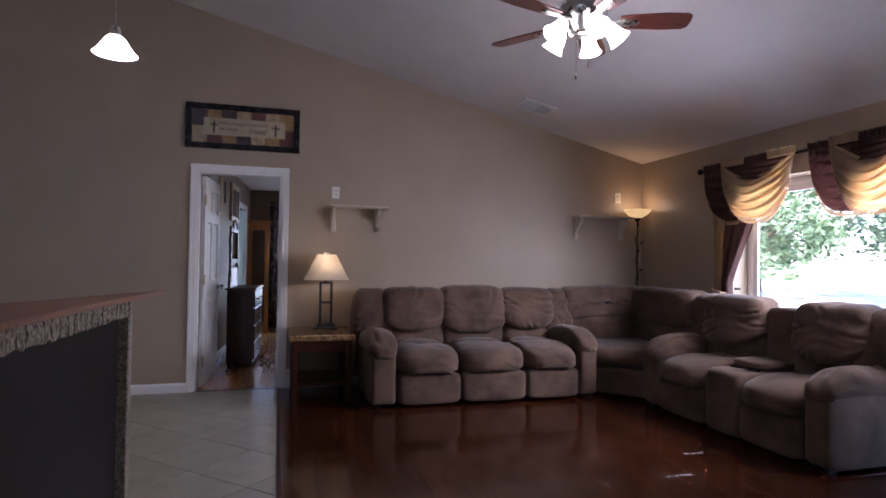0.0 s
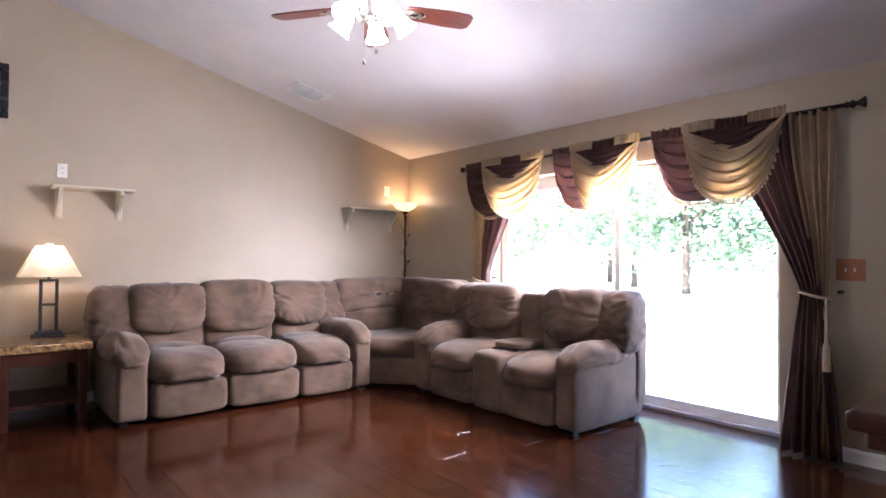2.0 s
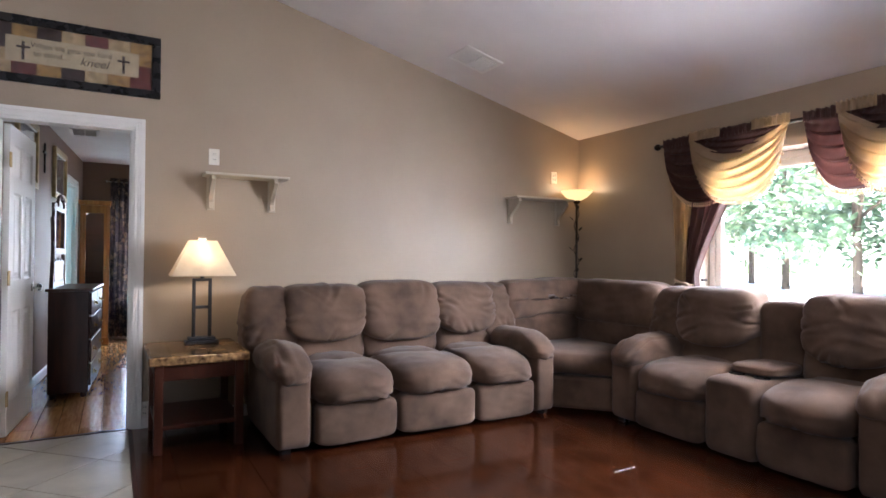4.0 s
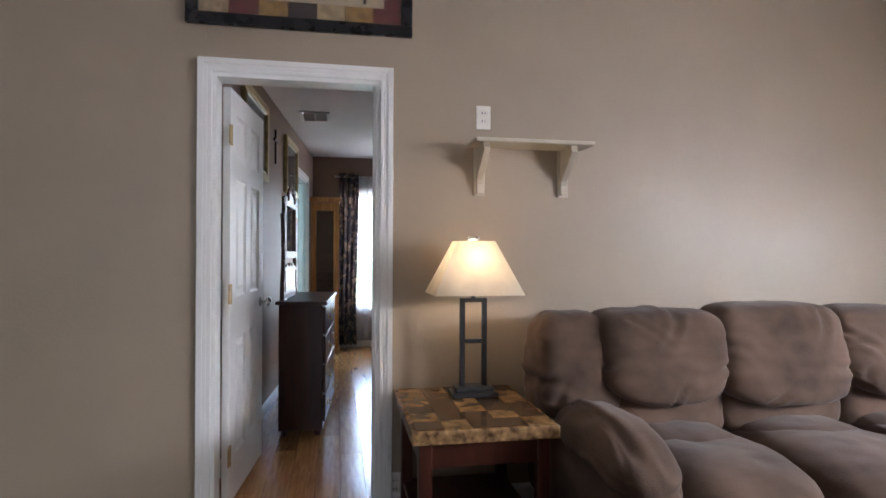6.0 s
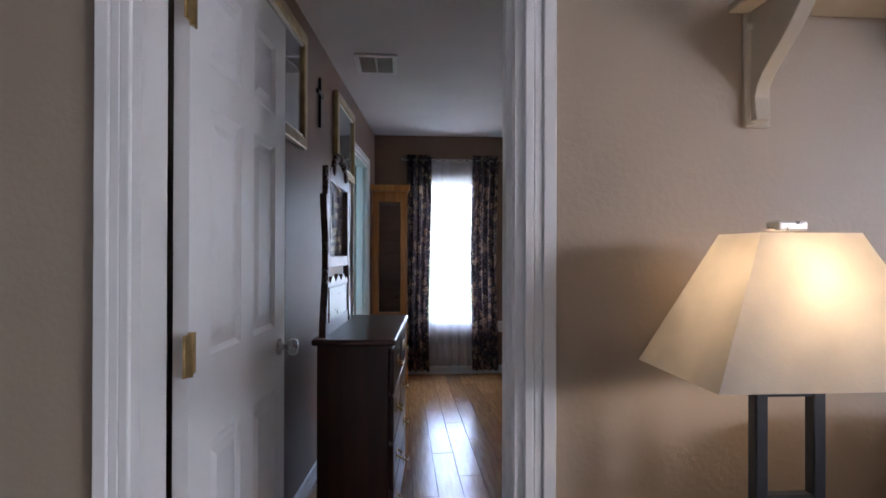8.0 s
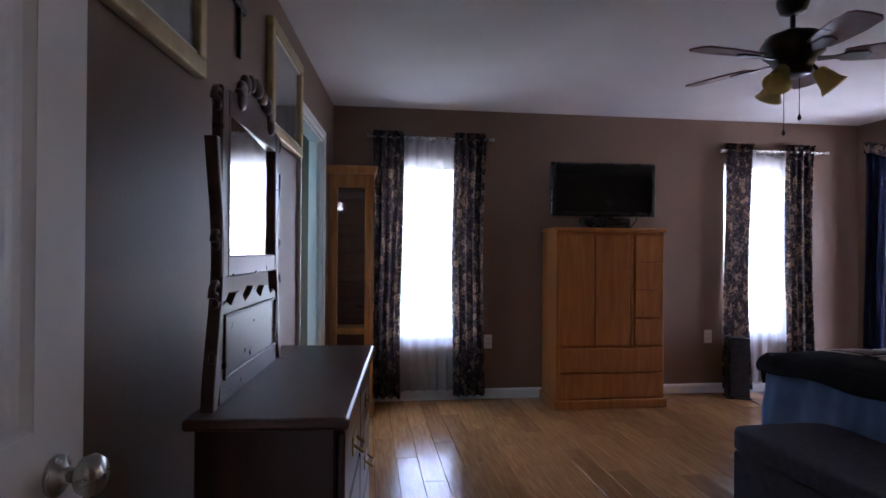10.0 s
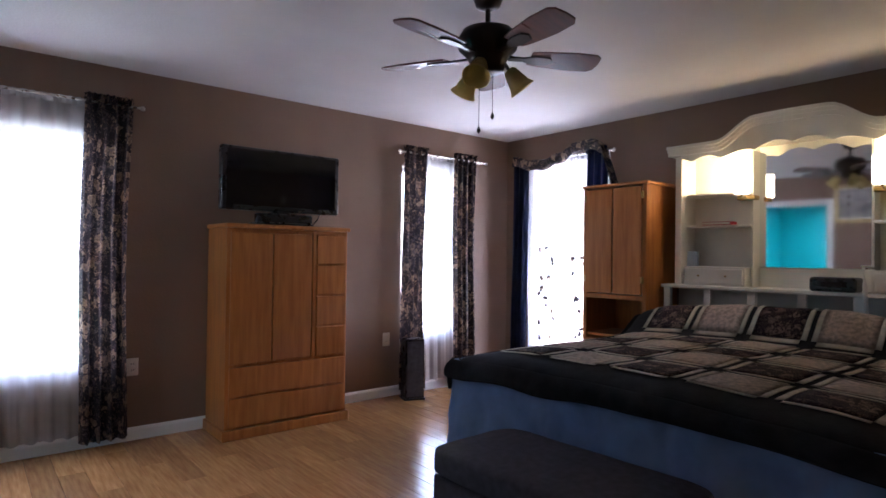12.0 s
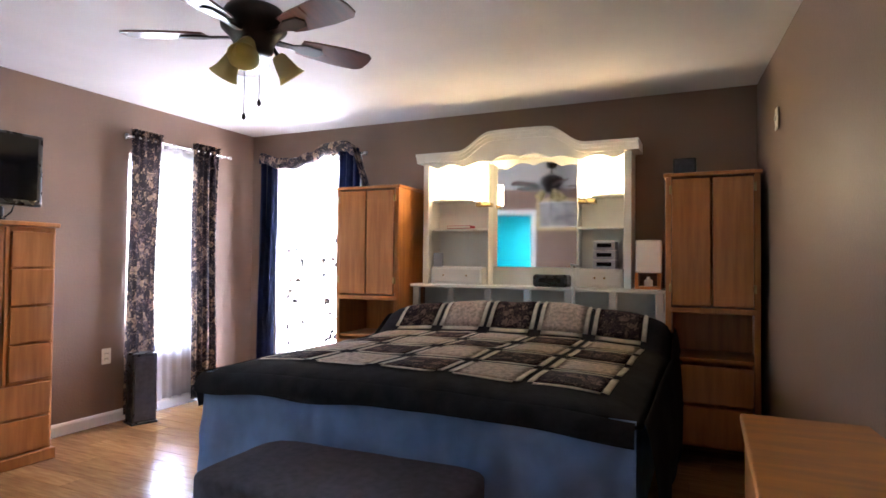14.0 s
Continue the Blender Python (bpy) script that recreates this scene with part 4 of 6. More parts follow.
cols = [mat("print_gold", (0.34, 0.20, 0.06), 0.5, 0.4, 30), mat("print_wine", (0.13, 0.025, 0.02), 0.5, 0.4, 30), mat("print_tan", (0.42, 0.31, 0.17), 0.5, 0.3, 30), mat("print_dark", (0.035, 0.02, 0.018), 0.5, 0.3, 30)]
order = [2, 1, 0, 3, 2, 0, 1, 3, 0, 3, 2, 1, 2, 0]
for k in range(7):
    for r in range(2):
        w, h = (ax1 - ax0) / 7, (az1 - az0) / 2
        part("print_patch", box(ax0 + k * w + 0.002, LIV_Y - 0.0135, az0 + r * h + 0.002, ax0 + (k + 1) * w - 0.002, LIV_Y - 0.012, az0 + (r + 1) * h - 0.002), cols[order[(k + r * 7) % 14]], e)
pan = mat("print_parchment", (0.50, 0.42, 0.28), 0.5, 0.15, 18)
part("print_panel", box(ax0 + 0.10, LIV_Y - 0.016, az0 + 0.075, ax1 - 0.08, LIV_Y - 0.0135, az1 - 0.075), pan, e)
for cx in (ax0 + 0.19, ax1 - 0.17):
    cz = (az0 + az1) / 2
    b = box(cx - 0.008, LIV_Y - 0.018, cz - 0.065, cx + 0.008, LIV_Y - 0.016, cz + 0.05, 0.0008, 1)
    box(cx - 0.036, LIV_Y - 0.0185, cz + 0.008, cx + 0.036, LIV_Y - 0.016, cz + 0.022, 0.0008, 1, bm=b)
    part("print_cross", b, cols[3], e)
ink = mat("brown_ink", (0.05, 0.025, 0.015), 0.6)
for txt, x, z, s, sh in (("When life gets too hard", 0.31, 2.475, 0.046, 0), ("to stand....", 0.20, 2.425, 0.046, 0), ("kneel", 0.43, 2.405, 0.075, 0.35)):
    cu = bpy.data.curves.new("lettering", "FONT")
    cu.body, cu.size, cu.align_x, cu.extrude, cu.shear = txt, s, "CENTER", 0.0004, sh
    t = new("lettering", cu)
    dg = bpy.context.evaluated_depsgraph_get()
    me = bpy.data.meshes.new_from_object(t.evaluated_get(dg))
    bpy.data.objects.remove(t)
    ob = new("lettering", me)
    me.materials.clear()
    me.materials.append(ink)
    ob.matrix_basis = pose(x, LIV_Y - 0.0167, z, 90)
    ob.parent = e
part("glazing", box(ax0, LIV_Y - 0.0225, az0, ax1, LIV_Y - 0.0205, az1), "glass", e)


# ceiling fans
def ceiling_fan(name, m, label, radius, blades, phase, lit, drop, arms, blade_mat="blade", down=40, up=0.0, size=1.0, reach=0.13, spin=48):
    """Hung from local z=0; blades at z=-drop."""
    e = thing(name, label, "ceiling fan", m)
    z = -drop
    metal = "nickel" if lit else "bronze"
    part("canopy", lathe([(0.07, 0), (0.07, -0.02), (0.055, -0.06), (0.02, -0.075)], 24), metal, e, smooth=True)
    part("downrod", tube([(0, 0, -0.06), (0, 0, z + 0.12)], 0.012, 10), metal, e)
    part("motor", lathe([(0.03, z + 0.14), (0.06, z + 0.125), (0.115, z + 0.105), (0.138, z + 0.065), (0.132, z + 0.025), (0.10, z - 0.005), (0.08, z - 0.04), (0.075, z - 0.075), (0.02, z - 0.085)], 32), metal, e, smooth=True)
    for k in range(blades):
        a = phase + k * 360 / blades
        r = Matrix.Rotation(radians(a), 4, "Z") @ Matrix.Translation((0, 0, z + 0.0)) @ Matrix.Rotation(radians(-11), 4, "X")
        pts = [(0.20, -0.05), (0.26, -0.062), (radius * 0.75, -0.075), (radius - 0.03, -0.07), (radius - 0.006, -0.05), (radius, 0), (radius - 0.006, 0.05), (radius - 0.03, 0.07), (radius * 0.75, 0.075), (0.26, 0.062), (0.20, 0.05)]
        b = prism(pts, "z", -0.004, 0.004)
        b.transform(r)
        bl = part("blade", b, blade_mat, e, "cherry-stained wooden blade")
        b = prism([(0.10, -0.018), (0.17, -0.014), (0.22, -0.035), (0.29, -0.03), (0.31, 0), (0.29, 0.03), (0.22, 0.035), (0.17, 0.014), (0.10, 0.018)], "z", -0.012, -0.004, 0.001)
        b.transform(r)
        part("blade_iron", b, metal, bl)
    z += up
    kit = part("light_kit", lathe([(0.02, z - 0.08), (0.06, z - 0.09), (0.055, z - 0.13), (0.02, z - 0.15)], 20), metal, e, smooth=True)
    for k in range(arms):
        a = radians(spin + k * 360 / arms)
        dx, dy = math.cos(a), math.sin(a)
        p0, p1, p2 = (0.03 * dx, 0.03 * dy, z - 0.11), (0.75 * reach * dx, 0.75 * reach * dy, z - 0.10), (reach * dx, reach * dy, z - 0.135)
        part("arm", tube([p0, p1, p2], 0.009, 8), metal, kit)
        prof = [(0.022, 0.0), (0.032, -0.012), (0.042, -0.05), (0.05, -0.085), (0.066, -0.115), (0.063, -0.115), (0.046, -0.085), (0.038, -0.05), (0.028, -0.014), (0.004, -0.008)]
        b = lathe([(r_ * size, z_ * size) for r_, z_ in prof], 20)
        b.transform(Matrix.Translation((p2[0], p2[1], p2[2])) @ Matrix.Rotation(a, 4, "Z") @ Matrix.Rotation(radians(-down), 4, "Y"))
        part("glass_shade", b, "bulb_white" if lit else "amber_glass", kit, "lit frosted bell shade" if lit else "amber bell shade", True)
    for k, (dx, L) in enumerate(((0.035, 0.20), (-0.03, 0.27))):
        b = tube([(dx, 0.02 * k, z - 0.13), (dx, 0.02 * k, z - 0.13 - L)], 0.0015, 5)
        join(b, lathe([(0.002, 0.0), (0.008, -0.012), (0.009, -0.022), (0.001, -0.032)], 10, (dx, 0.02 * k, z - 0.13 - L)))
        part("pull_chain", b, "bronze", e)
    return e


FANX, FANY = 2.26, 4.02
ceiling_fan("ceiling_fan", pose(FANX, FANY, roof_z(FANX)), "cherry-bladed ceiling fan with five lit bell shades", 0.59, 5, 53, True, 0.39, 5, up=0.11, size=1.0)
point_lamp("bulb_ceiling_fan", (FANX, FANY, roof_z(FANX) - 0.66), 0.6, (1.0, 0.86, 0.74), 0.10)

# vaulted ceiling register
vm = Matrix.Translation((3.06, 6.36, roof_z(3.06))) @ pose(0, 0, 0, 0, math.degrees(math.atan(SLOPE)), 0)


def register(name, m, w, d, label, slats=9):
    e = thing(name, label, "vent", m)
    part("backing", box(-w / 2 + 0.02, -d / 2 + 0.02, -0.003, w / 2 - 0.02, d / 2 - 0.02, -0.0005), "white", e)
    for q in ((-w / 2, -d / 2, w / 2, -d / 2 + 0.03), (-w / 2, d / 2 - 0.03, w / 2, d / 2), (-w / 2, -d / 2 + 0.03, -w / 2 + 0.03, d / 2 - 0.03), (w / 2 - 0.03, -d / 2 + 0.03, w / 2, d / 2 - 0.03), (-0.006, -d / 2 + 0.03, 0.006, d / 2 - 0.03)):
        part("frame_bar", box(q[0], q[1], -0.014, q[2], q[3], -0.001, 0.002, 1), "white", e)
    for k in range(slats):
        y = -d / 2 + 0.035 + k * (d - 0.07) / (slats - 1)
        b = box(-w / 2 + 0.03, -0.010, -0.001, w / 2 - 0.03, 0.010, 0.001)
        b.transform(Matrix.Translation((0, y, -0.008)) @ pose(0, 0, 0, 35))
        part("slat", b, "white", e)
    return e


register("ceiling_vent", vm, 0.34, 0.30, "white ceiling register on the vaulted ceiling", 12)

# pendant over the bar
e = thing("pendant_lamp", "lit white glass pendant lamp", "pendant lamp", pose(-0.07, 4.0, 0))
part("cord", tube([(0, 0, roof_z(-0.07)), (0, 0, 2.24)], 0.003, 6), "nickel", e)
part("canopy", lathe([(0.06, roof_z(-0.07) - 0.03), (0.06, roof_z(-0.07))], 16), "nickel", e)
part("cap", lathe([(0.008, 2.25), (0.022, 2.235), (0.022, 2.20), (0.03, 2.195)], 14), "nickel", e)
part("shade", lathe([(0.03, 2.20), (0.045, 2.185), (0.065, 2.15), (0.085, 2.125), (0.092, 2.12), (0.088, 2.12), (0.06, 2.145), (0.03, 2.19)], 28), "bulb_white", e, "lit frosted glass bell", True)

# raised bar with a chipped stone edge
e = thing("breakfast_bar", "raised breakfast bar with a chipped stone edge", "kitchen bar")
part("knee_wall", prism([(-0.09, 4.30), (-0.20, 1.9), (-0.9, 1.9), (-0.34, 4.0)], "z", 0, 0.93, 0.004), "bar_panel", e, "near-black panelled bar side")
part("end_post", box(-0.12, 4.27, 0, -0.045, 4.34, 0.93, 0.004, 1), "rock_edge", e, "stone edged corner post")
b = bmesh.new()
for k in range(40):
    y0, y1 = 1.85 + k * 0.0625, 1.912 + k * 0.0625
    x0 = -0.165 + 0.0475 * (y0 - 1.85)
    q = box(-0.10, 0, 0, 0, 0.0615, 0.085)
    bmesh.ops.subdivide_edges(q, edges=q.edges[:], cuts=5, use_grid_fill=True)
    join(b, q, Matrix.Translation((x0, y0, 0.93)))
for v in b.verts:
    v.co += 0.010 * noise.noise_vector(v.co * 45)
part("stone_edge", b, "rock_edge", e, "rough chipped stone edge")
part("counter", prism([(0.02, 4.79), (-0.07, 3.0), (-0.12, 1.75), (-1.1, 1.75)], "z", 1.012, 1.035, 0.004), "counter", e, "reddish brown laminate counter")

# low dark cabinet near the patio door
e = thing("cabinet", "dark red-brown wooden cabinet", "cabinet")
part("body", box(2.09, 0.25, 0.0, 3.0, 1.70, 0.83, 0.006, 1), "cherry", e)
part("top", box(2.03, 0.20, 0.83, 3.05, 1.76, 0.875, 0.014, 3), "cherry", e)
part("moulding", box(2.065, 0.23, 0.79, 3.02, 1.73, 0.83, 0.008), "cherry", e)
for k in range(2):
    d = part("door", box(2.075, 0.32 + k * 0.68, 0.10, 2.09, 0.92 + k * 0.64, 0.72, 0.004, 1), "cherry", e)
    part("knob", lathe([(0.008, 0), (0.014, 0.015), (0.001, 0.022)], 12, (0, 0, 0)), "brass", d).matrix_basis = pose(2.075, 0.86 - 0.0 + k * 0.12, 0.45, 0, -90, 0)


# sliding patio door
e = thing("patio_door", "white sliding glass patio door with two panels", "patio door", kind="structure")
FX0, FX1 = 4.84, 4.92
part("frame_head", box(FX0, P0, PH - 0.05, FX1, P1, PH, 0.004, 1), "white", e)
part("frame_side", box(FX0, P0, 0, FX1, P0 + 0.05, PH - 0.05, 0.004, 1), "white", e)
part("frame_side", box(FX0, P1 - 0.05, 0, FX1, P1, PH - 0.05, 0.004, 1), "white", e)
part("track", box(FX0 - 0.01, P0 + 0.05, 0, FX1, P1 - 0.05, 0.03, 0.003, 1), "silver", e, "aluminium floor track")
PM = 4.20
for k, (y0, y1, x) in enumerate(((P0 + 0.05, PM + 0.035, 4.885), (PM - 0.035, P1 - 0.05, 4.85))):
    s = 0.055
    for q in ((y0, 0.03, y1, 0.10), (y0, PH - 0.11, y1, PH - 0.05), (y0, 0.10, y0 + s, PH - 0.11), (y1 - s, 0.10, y1, PH - 0.11)):
        part("sash_bar", box(x, q[0], q[1], x + 0.028, q[2], q[3], 0.003, 1), "white", e)
    g = part("pane", box(x + 0.011, y0 + s, 0.10, x + 0.016, y1 - s, PH - 0.11), "glass", e)
    g.visible_shadow = False

# drapery rod and curtains
RODX, RODZ = 4.55, 2.115
e = thing("curtain_rod", "dark bronze curtain rod with finials", "curtain rod")
part("rod", tube([(RODX, 2.45, RODZ), (RODX, 5.80, RODZ)], 0.014, 12), "bronze", e, smooth=True)
for y, s in ((2.45, -1), (5.80, 1)):
    prof = [(0.014, 0), (0.022, 0.008), (0.014, 0.02), (0.026, 0.035), (0.012, 0.055), (0.018, 0.07), (0.034, 0.10), (0.001, 0.105)] if s < 0 else [(0.014, 0), (0.02, 0.006), (0.03, 0.03), (0.02, 0.055), (0.001, 0.06)]
    b = lathe(prof, 16)
    b.transform(Matrix.Translation((RODX, y, RODZ)) @ pose(0, 0, 0, -90 * s))
    part("finial", b, "bronze", e, smooth=True)
for y in (2.62, 4.1, 5.72):
    part("bracket", box(RODX - 0.012, y - 0.012, RODZ - 0.03, LIV_X, y + 0.012, RODZ - 0.012, 0.003, 1), "bronze", e)


def swag(y0, y1, drop, dip, material, x, seed, label):
    """A draped valance swag between two gathers on the rod; its upper edge sinks by dip in the middle."""
    e = thing("valance_swag", label, "valance", group="valance swags")
    ph = seed * 1.3
    wide = y1 - y0

    def fn(u, v):
        side = abs(2 * u - 1)
        hang = max(0.0, 1 - side ** 2.4) ** 0.62
        top = RODZ - dip * (1 - side ** 1.6) * (1 - 0.15 * math.sin(6 * u + ph))
        low = RODZ - 0.10 - (drop - 0.10) * hang
        z = top + (low - top) * v
        y = y0 + wide * (0.5 + (u - 0.5) * (1 - 0.10 * v * side))
        ring = v * 5.2 + 0.35 * math.sin(3 * u + ph)
        fold = (0.5 + 0.5 * math.cos(6.283 * ring)) ** 1.5 * 0.048 * hang ** 0.5 * min(1, 5 * v) * min(1, 6 * (1.06 - v))
        gather = math.sin(u * 60 + ph) * 0.008 * (1 - v) * side
        return Vector((x - 0.035 * hang * math.sin(math.pi * min(1, v * 1.05)) - 0.012 - fold + gather, y, z - 0.5 * fold))
    part("drape", sheet(fn, 52, 56, 0.002), material, e, smooth=True)
    for a, c in (((0.0, 0.34), (0.66, 1.0)) if dip > 0.05 else ((0.0, 1.0),)):
        part("heading", sheet(lambda u, v: Vector((x - 0.020 + 0.010 * math.sin((a + (c - a) * u) * wide * 210 + ph) * (0.35 + v), y0 + wide * (a + (c - a) * u), RODZ - 0.03 + v * (0.07 + 0.006 * math.sin(u * 90)))), int(150 * (c - a)), 4, 0.002), material, e, smooth=True)
    n = int(16 + 34 * wide)
    bead = None
    for i in range(n + 1):
        if bead is None:
            bead = part("bead", lathe([(0.001, 0.002), (0.006, -0.006), (0.004, -0.012), (0.009, -0.022), (0.006, -0.034), (0.001, -0.036)], 6), "cream_cloth", e, "cream tassel bead")
            ob = bead
        else:
            ob = new("bead", bead.data)
            ob.parent = e
        ob.location = fn(i / n, 1.0)
    return e


for k, (p0, p1, c0, c1) in enumerate(((5.03, 5.75, 4.665, 5.45), (3.98, 4.62, 3.735, 4.38), (2.98, 3.68, 2.735, 3.405))):
    swag(p0, p1, 0.50, 0.02, "plum_cloth", RODX - 0.012, k, "plum brown satin swag with beaded fringe")
    swag(c0, c1, 0.51, 0.15, "cream_cloth", RODX - 0.085, k + 5, "cream satin swag with beaded fringe")
    swag(c0 + 0.10, c1 - 0.10, 0.26, 0.02, "plum_cloth", RODX - 0.026, k + 9, "plum satin inset behind the cream swag")


def tied_panel(top0, top1, tie_y, material, x, label, seed, zt=0.93, w_tie=0.14, low0=None, low1=None, ztop=2.11):
    """A curtain panel gathered at a tieback."""
    e = thing("tied_curtain", label, "curtain", group="patio door curtains")

    def fn(u, v):
        z = ztop - v * (ztop - 0.02)
        if z > zt:
            k = (ztop - z) / (ztop - zt)
            s = k * k * (3 - 2 * k) * 0.75 + 0.25 * k ** 3
            a0, a1 = tie_y - w_tie / 2, tie_y + w_tie / 2
            y = (top0 + (top1 - top0) * u) * (1 - s) + (a0 + (a1 - a0) * u) * s
            amp = 0.030 * (1 - 0.3 * s)
        else:
            k = ((zt - z) / zt) ** 0.8
            a0, a1 = tie_y - w_tie / 2, tie_y + w_tie / 2
            y = (a0 + (a1 - a0) * u) * (1 - k) + (low0 + (low1 - low0) * u) * k
            amp = 0.021 + 0.012 * k
        return Vector((x + amp * math.sin(u * 34 + seed + 0.4 * math.sin(v * 5)) + 0.012 * math.sin(u * 13 + v * 4), y, z))
    part("cloth", sheet(fn, 70, 44, 0.002), material, e, smooth=True)
    return e


tied_panel(2.50, 2.78, 2.575, "cream_cloth", 4.545, "cream satin curtain panel tied back", 1, 1.0, 0.07, 2.55, 2.64)
tied_panel(2.70, 3.12, 2.625, "plum_cloth", 4.52, "plum satin curtain panel swept to the tieback", 4, 1.0, 0.12, 2.45, 2.80)
tied_panel(5.40, 5.70, 5.60, "cream_cloth", 4.57, "cream satin curtain panel tied back", 2, 1.05, 0.10, 5.45, 5.74)
tied_panel(5.05, 5.50, 5.50, "plum_cloth", 4.55, "plum satin curtain panel swept to the tieback", 7, 1.05, 0.10, 5.36, 5.60)
for y in (2.61, 5.55):
    e = thing("tieback", "twisted cream cord tieback with tassel", "tieback")
    pts = [(4.545 + 0.065 * math.cos(a), y + 0.085 * math.sin(a), 0.99 + 0.02 * math.sin(a)) for a in [k * 2 * math.pi / 20 for k in range(21)]]
    part("cord", tube(pts, 0.009, 8), "cream_cloth", e)
    part("hook", box(4.60, y - 0.12, 1.0, LIV_X, y - 0.10, 1.02), "bronze", e)
    part("tassel", lathe([(0.006, 0.98), (0.012, 0.72), (0.02, 0.70), (0.024, 0.55), (0.001, 0.55)], 12, (4.47, y - 0.08, 0)), "cream_cloth", e)


# ---- outside ----
setting("ground", box(-60, -70, -0.5, 140, 90, -0.10), "grass", "sunlit lawn reaching to the trees", "ground")
# Pale far past the patio: paints the yard's glare and bounces sun indoors.
setting("pavement_patio", box(4.96, -30.0, -0.2, 45.0, 60.0, -0.03), "concrete", "pale patio widened over the yard as glare and light reflector", "patio")


def tree(x, y, h, r, seed):
    rn = random.Random(seed)
    e = thing("tree", "leafy green tree in sunshine", "tree", pose(x, y, -0.1), "trees behind the yard")
    b = tube([(0, 0, 0), (0.05, 0.02, h * 0.25), (0, 0.08, h * 0.5), (0.1, 0, h * 0.8)], [0.16, 0.13, 0.1, 0.04], 8)
    for k in range(6):
        a = rn.uniform(0, 6.28)
        z = h * rn.uniform(0.3, 0.6)
        tube([(0, 0, z), (0.5 * r * math.cos(a), 0.5 * r * math.sin(a), z + h * 0.12), (0.85 * r * math.cos(a), 0.85 * r * math.sin(a), z + h * 0.25)], [0.06, 0.04, 0.015], 6, bm=b)
    part("trunk", b, "bark", e)
    vs, fs = [], []
    for c in range(70):
        a, q, zz = rn.uniform(0, 6.28), r * rn.uniform(0.1, 1) ** 0.6, rn.uniform(0.22, 1.0)
        q *= math.sin(math.pi * (0.12 + 0.8 * zz)) ** 0.6
        cc = Vector((q * math.cos(a), q * math.sin(a), h * zz))
        for l in range(60):
            p = cc + Vector((rn.gauss(0, 0.28), rn.gauss(0, 0.28), rn.gauss(0, 0.22))) * (r / 2.2)
            d = Vector((rn.uniform(-1, 1), rn.uniform(-1, 1), rn.uniform(-0.6, 0.6))).normalized() * rn.uniform(0.13, 0.24)
            s = d.cross(Vector((rn.uniform(-1, 1), rn.uniform(-1, 1), 1))).normalized() * 0.09
            i = len(vs)
            vs += [p - d, p + s, p + d, p - s]
            fs.append((i, i + 1, i + 2, i + 3))
    me = bpy.data.meshes.new("crown")
    me.from_pydata([tuple(v) for v in vs], [], fs)
    me.materials.append(M["leaf"])
    o = new("crown", me)
    o.parent = e


for i, (x, y, h, r) in enumerate(((20, 2, 6, 2.6), (22, 7, 7.5, 3.2), (21, 12, 6.5, 3), (24, 16, 8, 3.4), (19, 20, 6, 2.6), (23, 24, 8, 3.4), (25, -3, 7, 3.2), (27, 10, 9, 3.8), (28, 20, 9, 3.6), (26, 29, 8, 3.6), (30, 4, 9, 3.6), (29, 34, 9, 3.8))):
    tree(x, y, h, r, i)


# ---- bedroom ----
def window_unit(name, m, w, h, label, mid=True):
    """White sash window in an opening along local x, glass facing y."""
    e = thing(name, label, "window", m, kind="structure")
    for q in ((0, 0, w, 0.04), (0, h - 0.04, w, h), (0, 0.04, 0.04, h - 0.04), (w - 0.04, 0.04, w, h - 0.04)):
        part("window_frame", box(q[0], 0.02, q[1], q[2], 0.08, q[3], 0.003, 1), "white", e)
    if mid:
        part("meeting_rail", box(0.04, 0.03, h / 2 - 0.02, w - 0.04, 0.07, h / 2 + 0.02, 0.003, 1), "white", e)
    g = part("pane", box(0.04, 0.048, 0.04, w - 0.04, 0.052, h - 0.04), "glass", e)
    g.visible_shadow = False
    part("window_sill", box(-0.01, -0.085, -0.02, w + 0.01, 0.02, 0.0, 0.004, 1), "white", e)
    return e


window_unit("window_1", pose(W1[0], FAR_Y + 0.085, W1[2]), W1[1] - W1[0], W1[3] - W1[2], "white sash window behind sheers")
window_unit("window_2", pose(W2[0], FAR_Y + 0.085, W2[2]), W2[1] - W2[0], W2[3] - W2[2], "white sash window behind sheers")
window_unit("window_3", pose(BED_X + 0.085, W3[1], W3[2], 0, 0, -90), W3[1] - W3[0], W3[3] - W3[2], "tall white glazed door behind sheers", False)


def hanging(name, m, w, z0, z1, material, label, folds=7, amp=0.028, seed=0.0, pinch=0.0, group="bedroom curtains", flare=0.0):
    """A gathered cloth hanging along local x."""
    e = thing(name, label, "curtain", m, group)

    def fn(u, v):
        z = z1 - v * (z1 - z0)
        k = 1 - pinch * math.sin(math.pi * v) * 0.3 + flare * v
        a = amp * (0.75 + 0.35 * v)
        return Vector((w / 2 + w * (u - 0.5) * k + 0.012 * math.sin(v * 5 + seed), a * math.sin(u * folds * 6.28 + seed + 0.5 * math.sin(v * 3 + seed)) + 0.35 * a * math.sin(u * folds * 14.1 + v * 2), z + 0.006 * math.sin(u * folds * 6.28)))
    part("cloth", sheet(fn, folds * 10, 26, 0.0015), material, e, smooth=True)
    part("heading", sheet(lambda u, v: Vector((w * u, 0.8 * amp * math.sin(u * folds * 12.56) - 0.004, z1 - 0.03 + 0.05 * v)), folds * 8, 3, 0.002), material, e, smooth=True)
    return e


